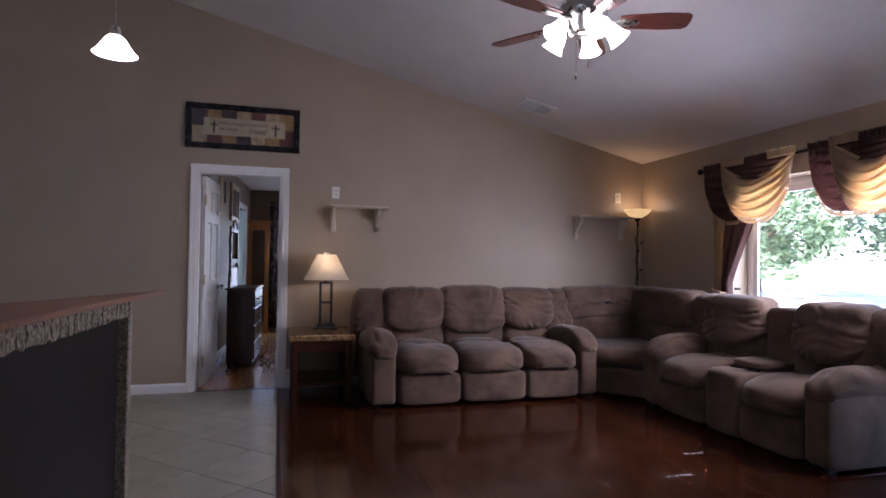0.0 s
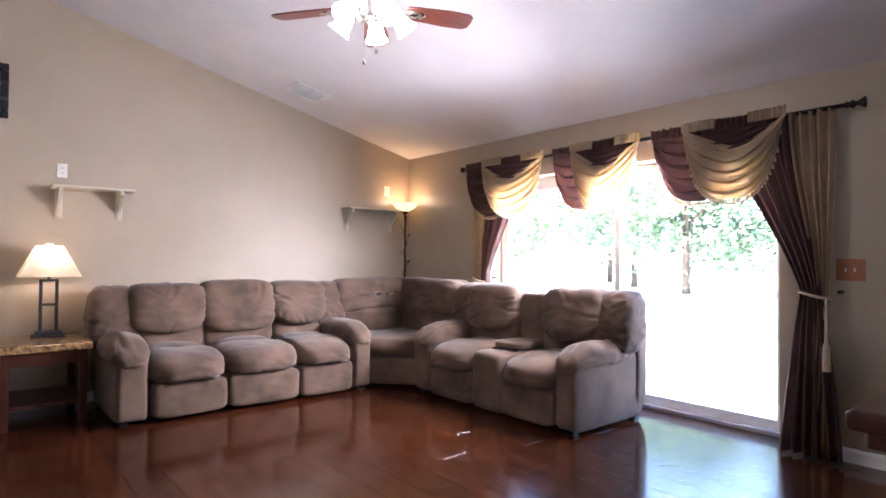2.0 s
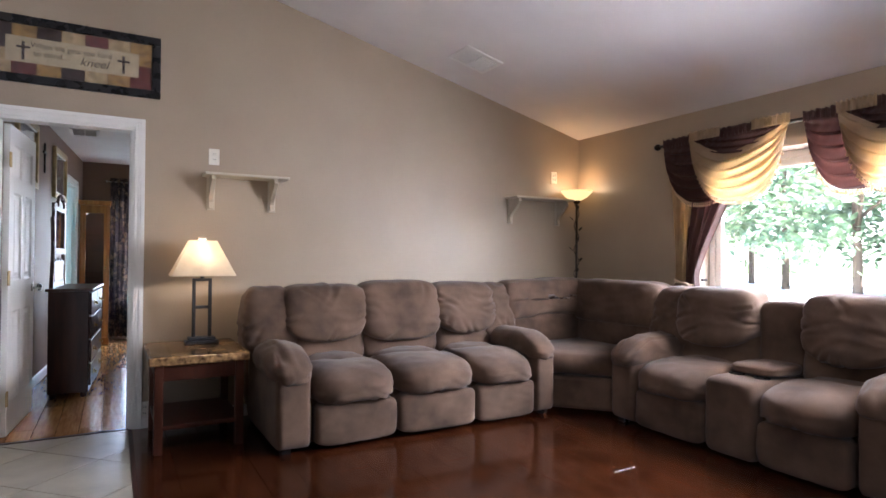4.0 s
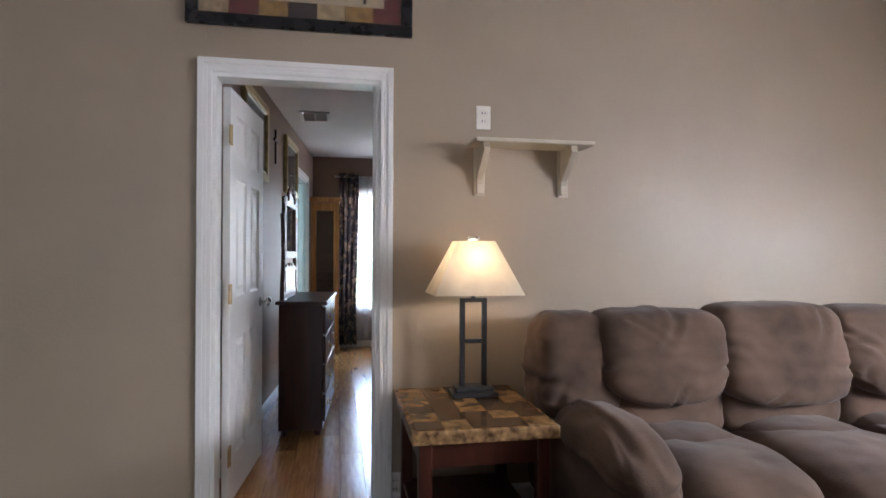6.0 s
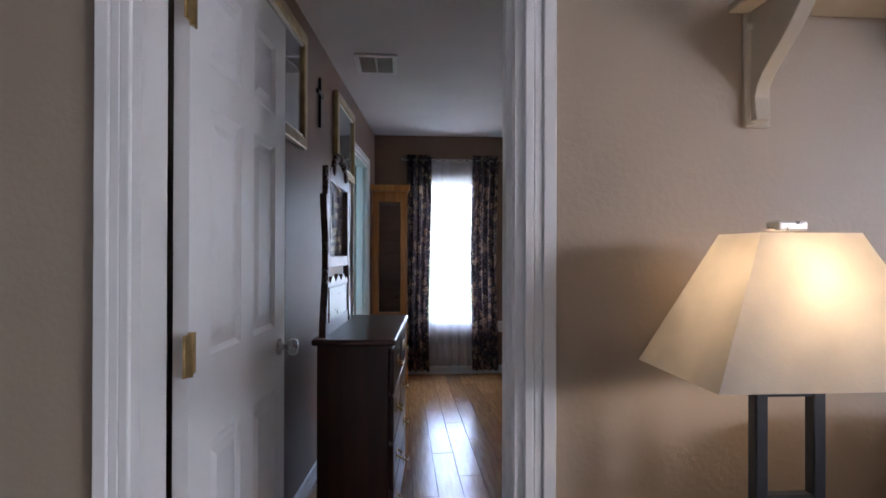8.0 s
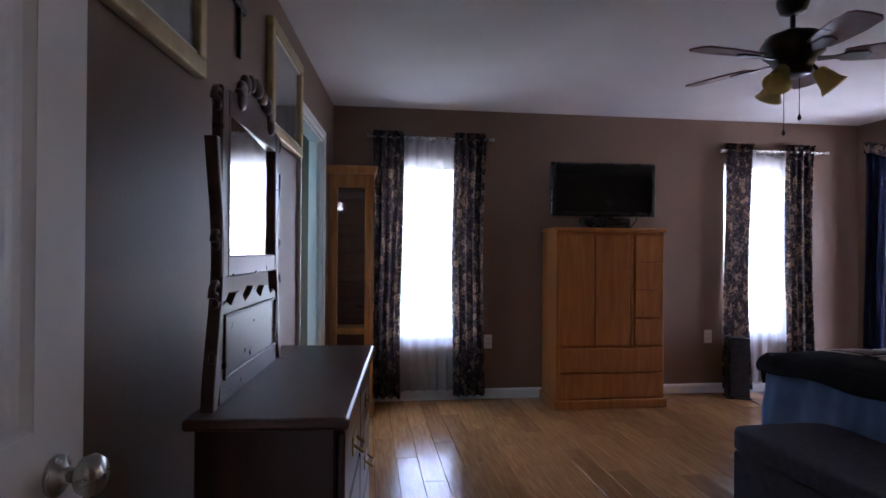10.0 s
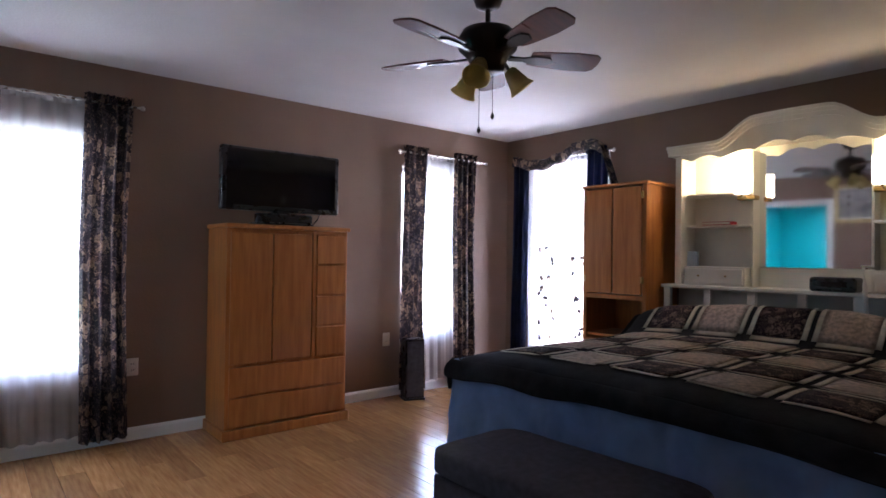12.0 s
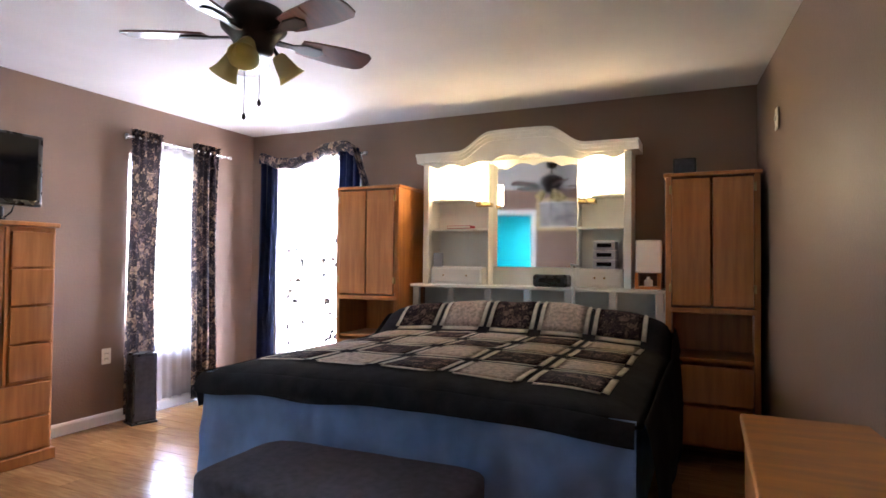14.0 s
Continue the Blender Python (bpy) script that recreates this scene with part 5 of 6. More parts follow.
def rod(m, w, label):
    e = thing("curtain_rod", label, "curtain rod", m)
    part("rod", tube([(0, 0, 0), (w, 0, 0)], 0.008, 8), "nickel", e)
    for x in (0, w):
        part("finial", lathe([(0.008, -0.01), (0.016, 0), (0.018, 0.012), (0.001, 0.024)], 10), "nickel", e).matrix_basis = pose(x, 0, 0, 0, -90 if x == 0 else 90)
    for x in (0.05, w - 0.05):
        part("bracket", box(x - 0.008, 0, -0.006, x + 0.008, 0.09, 0.006), "nickel", e)


CY = FAR_Y - 0.09
rod(pose(0.46, CY, 2.17), 1.02, "thin nickel curtain rod over the window")
hanging("sheer_curtain", pose(0.68, CY + 0.05, 0), 0.56, 0.09, 2.17, "sheer", "white sheer curtain before the window", 6, 0.012, 1)
hanging("floral_curtain", pose(0.49, CY - 0.01, 0), 0.25, 0.05, 2.20, "curtain_print", "dark floral print curtain panel", 4, 0.03, 0.5, 0.2)
hanging("floral_curtain", pose(1.155, CY - 0.01, 0), 0.27, 0.05, 2.20, "curtain_print", "dark floral print curtain panel", 4, 0.03, 2.5, 0.1)
rod(pose(3.54, CY, 2.15), 1.02, "thin nickel curtain rod over the window")
hanging("sheer_curtain", pose(3.62, CY + 0.05, 0), 0.72, 0.09, 2.15, "sheer", "white sheer curtain before the window", 7, 0.012, 2)
hanging("floral_curtain", pose(3.57, CY - 0.01, 0), 0.26, 0.05, 2.19, "curtain_print", "dark floral print curtain panel", 4, 0.03, 1.5, 0.5)
hanging("floral_curtain", pose(4.15, CY - 0.01, 0), 0.28, 0.05, 2.19, "curtain_print", "dark floral print curtain panel", 4, 0.03, 3.5, 0.1)
CX = BED_X - 0.08
rod(pose(CX, 11.5, 2.17, 0, 0, -90), 1.15, "thin curtain rod over the glass door")
hanging("sheer_curtain", pose(CX + 0.04, 11.36, 0, 0, 0, -90), 0.95, 0.06, 2.15, "sheer", "white sheer curtain with leaf embroidery", 8, 0.012, 3)
hanging("navy_curtain", pose(CX - 0.02, 11.52, 0, 0, 0, -90), 0.20, 0.05, 2.17, "navy", "navy blue velvet curtain panel", 3, 0.028, 1)
hanging("navy_curtain", pose(CX - 0.02, 10.62, 0, 0, 0, -90), 0.22, 0.05, 2.19, "navy", "navy blue velvet curtain panel", 3, 0.028, 2)
# leaf appliques on the sheer
rn = random.Random(8)
e = thing("leaf_applique", "brown leaf embroidery on the sheer curtain", "embroidery", kind="stuff")
b = bmesh.new()
for k in range(44):
    y = rn.choice((rn.uniform(11.0, 11.22), rn.uniform(10.60, 10.80)))
    z = rn.uniform(0.25, 1.45)
    q = cushion(0, 0, 0, 0.004, 0.035, 0.055, 2, 0, n=2)
    join(b, q, Matrix.Translation((CX + 0.022, y, z)) @ pose(0, 0, 0, rn.uniform(0, 180)))
part("leaves", b, "curtain_print", e)
# swag scarf over the rod
e = thing("scarf_valance", "floral scarf draped over the curtain rod", "valance")


def scarf(u, v):
    y = 11.48 - 1.05 * u
    sag = -0.07 * math.sin(math.pi * min(1, u / 0.62)) if u < 0.62 else 0.05 * math.sin(math.pi * (u - 0.62) / 0.38)
    a = v * 6.28
    return Vector((CX - 0.03 + 0.035 * math.cos(a) + 0.008 * math.sin(u * 40 + a * 2), y, 2.19 + sag + 0.05 * math.sin(a) + 0.008 * math.sin(u * 30)))


part("roll", sheet(scarf, 60, 14, 0), "curtain_print", e, smooth=True)
part("tail", sheet(lambda u, v: Vector((CX - 0.05 + 0.02 * math.sin(u * 18), 10.47 - 0.10 * u - 0.14 * v, 2.24 - 0.40 * v - 0.08 * u)), 16, 12, 0.002), "curtain_print", e, smooth=True)


def fronted(e, name, face, a0, a1, z0, z1, at, out, material="oak", knob=None, t=0.018):
    """A door or drawer front on the face x=at (out<0) or y=at, spanning a0..a1."""
    lo, hi = (at + out * t, at) if out < 0 else (at, at + out * t)
    args = (lo, a0, z0, hi, a1, z1) if face == "x" else (a0, lo, z0, a1, hi, z1)
    d = part(name, box(*args, 0.004, 2), material, e)
    if knob:
        ka, kz = knob
        b = lathe([(0.006, 0), (0.005, 0.012), (0.012, 0.02), (0.001, 0.028)], 10)
        pos = (at + out * t, ka, kz) if face == "x" else (ka, at + out * t, kz)
        b.transform(Matrix.Translation(pos) @ (pose(0, 0, 0, 0, 90 * out, 0) if face == "x" else pose(0, 0, 0, -90 * out, 0, 0)))
        part("knob", b, "brass", d, smooth=True)
    return d


# armoire
e = thing("armoire", "golden oak armoire with doors and drawers", "armoire")
AX0, AX1, AY, AZ = 1.925, 2.85, 11.27, 1.437
part("body", box(AX0 + 0.012, AY + 0.018, 0.07, AX1 - 0.012, FAR_Y - 0.02, AZ - 0.03, 0.003, 1), "oak", e)
part("top", box(AX0, AY - 0.012, AZ - 0.03, AX1, FAR_Y - 0.015, AZ, 0.008), "oak", e)
part("plinth", box(AX0 - 0.006, AY - 0.006, 0, AX1 + 0.006, FAR_Y - 0.015, 0.07, 0.008), "oak", e)
cw = AX1 - AX0
xs = [AX0 + 0.035, AX0 + 0.035 + cw * 0.31, AX0 + 0.04 + cw * 0.62]
for x0, x1 in ((xs[0], xs[1] - 0.005), (xs[1] + 0.005, xs[2] - 0.005)):
    fronted(e, "door", "y", x0, x1, 0.50, AZ - 0.06, AY + 0.018, -1)
part("divider", box(xs[2] + 0.01, AY + 0.002, 0.49, xs[2] + 0.03, AY + 0.018, AZ - 0.04, 0.003, 1), "oak", e)
for k in range(4):
    z0 = 0.50 + k * 0.222
    fronted(e, "drawer", "y", xs[2] + 0.045, AX1 - 0.03, z0, z0 + 0.21, AY + 0.018, -1)
for k in range(2):
    fronted(e, "drawer", "y", AX0 + 0.035, AX1 - 0.03, 0.085 + k * 0.203, 0.275 + k * 0.203, AY + 0.018, -1)

# television on the armoire
e = thing("television", "black flat television on the armoire", "television", pose(2.375, 11.42, AZ))
part("housing", box(-0.445, -0.02, 0.10, 0.445, 0.045, 0.54, 0.012), "black", e)
part("screen", box(-0.41, -0.0235, 0.135, 0.41, -0.021, 0.52), "screen", e, "glossy dark screen")
part("stand_neck", box(-0.08, 0.0, 0.02, 0.08, 0.03, 0.12, 0.004, 1), "black", e)
part("stand_base", box(-0.22, -0.06, 0.0, 0.22, 0.10, 0.02, 0.006), "black", e)
part("sound_bar", box(-0.21, -0.06, 0.02, 0.21, 0.0, 0.085, 0.01), "black", e)
part("cable", tube([(0.30, 0.0, 0.12), (0.28, 0.0, 0.06), (0.22, 0.0, 0.0)], 0.004, 6), "black", e)

# curio cabinet in the corner
e = thing("curio_cabinet", "golden oak curio cabinet with a glass door", "cabinet")
QX0, QX1, QY0, QY1, QZ = 0.17, 0.50, 11.22, 11.60, 1.87
for x in (QX0, QX1 - 0.03):
    for y in (QY0, QY1 - 0.03):
        part("post", box(x, y, 0, x + 0.03, y + 0.03, QZ - 0.05, 0.004, 1), "oak", e)
part("base", box(QX0 - 0.01, QY0 - 0.01, 0, QX1 + 0.01, QY1, 0.10, 0.008), "oak", e)
part("crown", prism([(QX0 - 0.005, QZ - 0.06), (QX0 - 0.03, QZ), (QX1 + 0.03, QZ), (QX1 + 0.005, QZ - 0.06)], "y", QY0 - 0.03, QY1, 0.006), "oak", e)
part("back", box(QX0, QY1 - 0.012, 0.10, QX1, QY1 - 0.002, QZ - 0.06), "walnut", e)
for q in ((0.03, 0.10, 0.09), (0.03, 0.62, 0.05), (0.03, QZ - 0.16, 0.10)):
    part("rail", box(QX0 + 0.03, QY0, q[1], QX1 - 0.03, QY0 + 0.025, q[1] + q[2], 0.003, 1), "oak", e)
for x in (QX0 + 0.03, QX1 - 0.065):
    part("stile", box(x, QY0 - 0.004, 0.19, x + 0.035, QY0 + 0.02, QZ - 0.16, 0.003, 1), "oak", e)
part("pane", box(QX0 + 0.065, QY0 + 0.008, 0.67, QX1 - 0.065, QY0 + 0.011, QZ - 0.16), "glass", e)
part("side_pane", box(QX1 - 0.012, QY0 + 0.03, 0.10, QX1 - 0.009, QY1 - 0.03, QZ - 0.06), "glass", e)
for z in (0.64, 1.0, 1.35):
    part("shelf", box(QX0 + 0.02, QY0 + 0.03, z, QX1 - 0.02, QY1 - 0.015, z + 0.008), "glass" if z > 0.7 else "oak", e)
part("knob", lathe([(0.006, 0), (0.012, 0.015), (0.001, 0.024)], 10), "brass", e).matrix_basis = pose(QX1 - 0.045, QY0 - 0.004, 1.0, 90)

# floor speaker
e = thing("floor_speaker", "slim black floor speaker by the window", "speaker", pose(3.52, 11.46, 0, 0, 0, -18))
part("cabinet", box(0, 0, 0.015, 0.17, 0.14, 0.52, 0.006), "black", e)
part("grille", box(0.012, -0.006, 0.03, 0.158, 0.0, 0.50, 0.003, 1), "grey_cloth", e)
part("foot", box(-0.01, -0.01, 0, 0.18, 0.15, 0.015, 0.004, 1), "black", e)
outlet("wall_outlet", pose(1.47, FAR_Y, 0.48), "white outlet plate on the taupe wall")
outlet("wall_outlet", pose(3.47, FAR_Y, 0.50), "white outlet plate behind the speaker")


# dresser with carved mirror, standing before the west wall
dm = pose(0.080, 8.08, 0, 0, 0, -3.8)
DL, DD, DZ = 0.94, 0.325, 0.895
e = thing("dresser", "antique dark wood dresser with a carved mirror", "dresser", dm)
part("body", box(0.02, 0.02, 0.04, DD - 0.02, DL - 0.02, DZ - 0.025, 0.004, 1), "cherry", e)
part("top", box(0, 0, DZ - 0.025, DD + 0.01, DL, DZ, 0.008), "walnut", e, "worn dark walnut top")
for k in range(4):
    z0 = 0.09 + k * 0.195
    for y0, y1 in ((0.04, DL / 2 - 0.006), (DL / 2 + 0.006, DL - 0.04)) if k > 1 else ((0.04, DL - 0.04),):
        d = part("drawer", box(DD - 0.02, y0, z0, DD - 0.002, y1, z0 + 0.18, 0.004, 1), "cherry", e)
        for ky in ((y0 + y1) / 2,) if k > 1 else (0.22, DL - 0.22):
            b = box(DD - 0.002, ky - 0.045, z0 + 0.07, DD + 0.002, ky + 0.045, z0 + 0.115, 0.0015, 1)
            tube([(DD + 0.002, ky - 0.035, z0 + 0.095), (DD + 0.022, ky - 0.03, z0 + 0.078), (DD + 0.022, ky + 0.03, z0 + 0.078), (DD + 0.002, ky + 0.035, z0 + 0.095)], 0.004, 6, bm=b)
            part("pull", b, "brass", d, "brass bail pull")
for y in (0.03, DL - 0.08):
    for x in (0.03, DD - 0.08):
        part("foot", lathe([(0.018, 0), (0.026, 0.02), (0.02, 0.04)], 12, (x + 0.025, y + 0.025, 0)), "cherry", e)
# mirror and harp
MX = 0.035
g0, g1, h0, h1 = 0.15, 0.62, 1.225, 1.54
fr = part("mirror_frame", box(MX - 0.012, g0 - 0.05, h0 - 0.05, MX + 0.012, g0, h1 + 0.06, 0.004, 1), "walnut", e)
part("mirror_frame", box(MX - 0.012, g1, h0 - 0.05, MX + 0.012, g1 + 0.05, h1 + 0.06, 0.004, 1), "walnut", e)
part("mirror_frame", box(MX - 0.012, g0, h0 - 0.05, MX + 0.012, g1, h0, 0.004, 1), "walnut", e)
part("mirror_frame", prism([(g0, h1), (g1, h1), (g1, h1 + 0.06), (g1 - 0.1, h1 + 0.075), ((g0 + g1) / 2, h1 + 0.10), (g0 + 0.1, h1 + 0.075), (g0, h1 + 0.06)], "x", MX - 0.012, MX + 0.012, 0.003), "walnut", e)
b = box(-0.002, (g0 - g1) / 2, h0, 0.002, (g1 - g0) / 2, h1)
b.transform(pose(MX + 0.004, (g0 + g1) / 2, 0, 0, 0, 2.2))
part("mirror_glass", b, "mirror", fr, "silvered mirror glass")
for s, yy in ((-1, g0 - 0.07), (1, g1 + 0.07)):
    pts = [(yy + s * 0.03 * math.sin(z * 9), z) for z in [DZ + 0.0 + k * 0.045 for k in range(14)]]
    out = pts + [(y - s * (0.030 + 0.014 * math.sin(z * 21)), z) for y, z in reversed(pts)]
    part("mirror_post", prism(out, "x", MX - 0.015, MX + 0.013, 0.003), "walnut", e)
part("splash_panel", prism([(g0 - 0.04, DZ), (g1 + 0.04, DZ), (g1 + 0.04, h0 - 0.12)] + [(g1 + 0.04 - k * (g1 - g0 + 0.08) / 14, h0 - 0.10 + 0.018 * math.cos(k * 1.8)) for k in range(1, 14)] + [(g0 - 0.04, h0 - 0.12)], "x", MX - 0.01, MX + 0.008, 0.002), "walnut", e)
for k in range(9):
    a = k / 8 * math.pi
    b = cushion(MX + 0.012, (g0 + g1) / 2 + 0.15 * math.cos(a), h1 + 0.06 + 0.07 * math.sin(a), 0.028, 0.055, 0.05, 2.2, 0.006, n=5, seed=k)
    part("carving", b, "walnut", e, smooth=True)

for s, yy in ((-1, g0 - 0.075), (1, g1 + 0.075)):
    for zc, r in ((DZ + 0.10, 0.022), (DZ + 0.24, 0.030), (h0 + 0.03, 0.020), (h1 + 0.02, 0.024)):
        curl = [(MX + 0.004, yy + s * (r * (1 - k / 14) * math.cos(k * 0.62) - 0.012), zc + r * (1 - k / 14) * math.sin(k * 0.62) * 1.3) for k in range(13)]
        part("scroll", tube(curl, 0.008, 6), "walnut", e, smooth=True)
for q in ((g0 - 0.02, DZ + 0.05, g1 + 0.02, DZ + 0.058), (g0 - 0.02, DZ + 0.19, g1 + 0.02, DZ + 0.198), (g1 + 0.012, DZ + 0.058, g1 + 0.02, DZ + 0.19), (g0 - 0.02, DZ + 0.058, g0 - 0.012, DZ + 0.19)):
    part("splash_moulding", box(MX + 0.008, q[0], q[1], MX + 0.014, q[2], q[3], 0.002, 1), "walnut", e)


def framed_picture(m, w, h, depth, label, picture="art_grey", frame_mat="gold_frame", fw=0.055):
    """A picture on a wall, outward along local -y, from its lower left corner."""
    e = thing("framed_picture", label, "picture", m, "pictures on the bedroom wall")
    for q in ((0, 0, w, fw), (0, h - fw, w, h), (0, fw, fw, h - fw), (w - fw, fw, w, h - fw)):
        part("frame_bar", box(q[0], -depth, q[1], q[2], -0.002, q[3], 0.008), frame_mat, e)
    for q in ((fw, fw, w - fw, fw + 0.012), (fw, h - fw - 0.012, w - fw, h - fw)):
        part("inner_fillet", box(q[0], -depth * 0.7, q[1], q[2], -0.004, q[3]), "hutch", e)
    part("print", box(fw, -0.012, fw, w - fw, -0.004, h - fw), picture, e)
    part("glazing", box(fw, -0.018, fw, w - fw, -0.0165, h - fw), "glass", e)
    return e


for u0, u1, z0, z1 in ((0.88, 1.64, 1.74, 2.30), (2.46, 3.17, 1.75, 2.27)):
    framed_picture(wm @ Matrix.Translation((0, u0, z0)) @ pose(0, 0, 0, 0, 0, 90), u1 - u0, z1 - z0, 0.035, "gilt framed faded print on the taupe wall")
e = thing("wall_crucifix", "small dark crucifix on the taupe wall", "crucifix", wm @ Matrix.Translation((0.0, 2.05, 2.10)))
b = box(0.0, -0.012, -0.16, 0.014, 0.012, 0.12, 0.003, 1)
box(0.0, -0.07, 0.02, 0.014, 0.07, 0.045, 0.003, 1, bm=b)
part("cross", b, "bronze", e)

register("ceiling_vent", pose(0.28, 9.43, BED_H), 0.26, 0.36, "white ceiling register in the bedroom", 12)

ceiling_fan("ceiling_fan", pose(2.42, 9.34, BED_H), "dark bronze ceiling fan with amber bell shades", 0.535, 5, 43.5, False, 0.28, 3, down=38, up=0.075, size=0.95, reach=0.10, spin=-30)

# ---- bed ----
X0, X1, Y0, Y1 = 2.68, 4.74, 7.85, 9.84


def bed_z(x, y):
    """Height of the quilt."""
    u = (x - X0) / (X1 - X0)
    v = (y - Y0) / (Y1 - Y0)
    z = 0.715 + 0.03 * math.sin(math.pi * min(max(v, 0), 1)) + 0.012 * noise.noise(Vector((x * 3, y * 3, 0)))
    head = max(0.0, min(1.0, (u - 0.755) / 0.13))
    bump = 0.20 * head * head * (3 - 2 * head)
    if u > 0.9:
        bump *= 1 - 0.25 * (u - 0.9) / 0.1
    dip = 0.5 + 0.5 * max(0, math.sin(math.pi * v)) ** 0.3
    dip -= 0.06 * math.exp(-((v - 0.5) / 0.05) ** 2)
    edge = min(v, 1 - v, u)
    return z + bump * dip - 0.05 * math.exp(-max(edge, 0) / 0.03)


e = thing("bed", "king bed with patchwork quilt and blue bedskirt", "bed")
part("mattress", box(X0 + 0.03, Y0 + 0.03, 0.12, X1, Y1 - 0.03, 0.65, 0.04, 3), "blue_sheet", e)


def skirt(p0, p1, seed, ztop=0.68):
    L = (Vector(p1) - Vector(p0)).length
    d = (Vector(p1) - Vector(p0)).normalized()
    n = Vector((d.y, -d.x))

    def fn(u, v):
        p = Vector(p0) + d * (u * L)
        a = 0.004 + 0.065 * v
        w = a * (math.sin(u * L * 14 + seed + 1.5 * math.sin(u * 9)) * 0.5 + 0.7 + 0.4 * noise.noise(Vector((u * 6, v * 2, seed))))
        w += 0.012 * min(1, 3 * v) * math.sin(u * L * 46 + 3 * math.sin(u * 17 + seed) + 1.5 * v) * (0.5 + noise.noise(Vector((u * 11, v * 3, seed + 4)))) + 0.016 * noise.noise(Vector((u * L * 9, v * 6, seed)))
        return Vector((p.x + n.x * w, p.y + n.y * w, ztop - v * (ztop - 0.015)))
    return sheet(fn, 160, 20, 0.003)


part("sheet_drape", skirt((X0, Y1), (X0, Y0), 1), "blue_sheet", e, "blue cotton sheet hanging to the floor", True)
part("sheet_drape", skirt((X1 - 0.2, Y1), (X0, Y1), 4), "blue_sheet", e, smooth=True)
qp = part("quilt", sheet(lambda u, v: Vector((X0 - 0.02 + u * (X1 - X0 + 0.02), Y0 - 0.02 + v * (Y1 - Y0 + 0.04), bed_z(X0 + u * (X1 - X0), Y0 + v * (Y1 - Y0)) - 0.004)), 60, 60, 0.02), "black_cloth", e, "black bordered patchwork quilt", True)


def border(p0, p1, drop, seed):
    L = (Vector(p1) - Vector(p0)).length
    d = (Vector(p1) - Vector(p0)).normalized()
    n = Vector((d.y, -d.x))

    def fn(u, v):
        p = Vector(p0) + d * (u * L)
        zt = bed_z(min(max(p.x, X0 + 0.01), X1), min(max(p.y, Y0 + 0.01), Y1 - 0.01))
        q = drop * (1 + 0.18 * math.sin(u * 5 + seed) + 0.1 * noise.noise(Vector((u * 7, seed, 0))))
        w = 0.025 + 0.05 * math.sin(v * 2.2) + 0.014 * v * math.sin(u * L * 11 + seed)
        return Vector((p.x + n.x * w, p.y + n.y * w, zt + 0.012 - 0.02 * v - q * v ** 1.3))
    return sheet(fn, 60, 10, 0.022)


part("quilt_border", border((X0, Y1), (X0, Y0), 0.065, 0.4), "black_cloth", qp, smooth=True)
part("quilt_border", border((X1, Y1), (X0, Y1), 0.16, 1.4), "black_cloth", qp, smooth=True)
part("quilt_border", border((X0, Y0), (X1, Y0), 0.58, 2.4), "black_cloth", qp, smooth=True)


def on_bed(x0, x1, y0, y1, lift, puff, n=8):
    def fn(u, v):
        x, y = x0 + u * (x1 - x0), y0 + v * (y1 - y0)
        q = puff * (math.sin(math.pi * u) * math.sin(math.pi * v)) ** 0.5 + 0.0022 * noise.noise(Vector((x * 22, y * 22, 1)))
        return Vector((x, y, bed_z(x, y) + lift + q))
    return sheet(fn, n, n, 0.004)


GX0, GX1, GY0, GY1 = 2.84, 4.62, 7.96, 9.72
nx, ny = 5, 5
sx, sy = (GX1 - GX0) / nx, (GY1 - GY0) / ny
for i in range(nx):
    for j in range(ny):
        x0, y0 = GX0 + i * sx, GY0 + j * sy
        g, s = 0.012, 0.030
        part("quilt_patch", on_bed(x0 + g + s, x0 + sx - g - s, y0 + g + s, y0 + sy - g - s, 0.006, 0.008), "dark_patch" if (i + j) % 2 == 0 else "beige_patch", qp, smooth=True)
        for q in ((x0 + g + s, x0 + sx - g - s, y0 + g, y0 + g + s), (x0 + g + s, x0 + sx - g - s, y0 + sy - g - s, y0 + sy - g), (x0 + g, x0 + g + s, y0 + g + s, y0 + sy - g - s), (x0 + sx - g - s, x0 + sx - g, y0 + g + s, y0 + sy - g - s)):
            part("quilt_strip", on_bed(*q, 0.006, 0.003, 5), "cream_strip", qp, smooth=True)

# bench at the foot
bm_ = pose(2.10, 8.34, 0, 0, 0, 2)
e = thing("storage_bench", "charcoal upholstered storage bench at the bed's foot", "bench", bm_)
part("box", box(0.015, 0.015, 0.03, 0.475, 0.935, 0.36, 0.012), "grey_cloth", e)
part("lid", cushion(0.245, 0.475, 0.415, 0.50, 0.97, 0.11, 9, 0.003, n=10), "grey_cloth", e, "padded charcoal lid", True)
for x in (0.05, 0.42):
    for y in (0.05, 0.88):
        part("foot", box(x, y, 0, x + 0.04, y + 0.04, 0.03), "black", e)


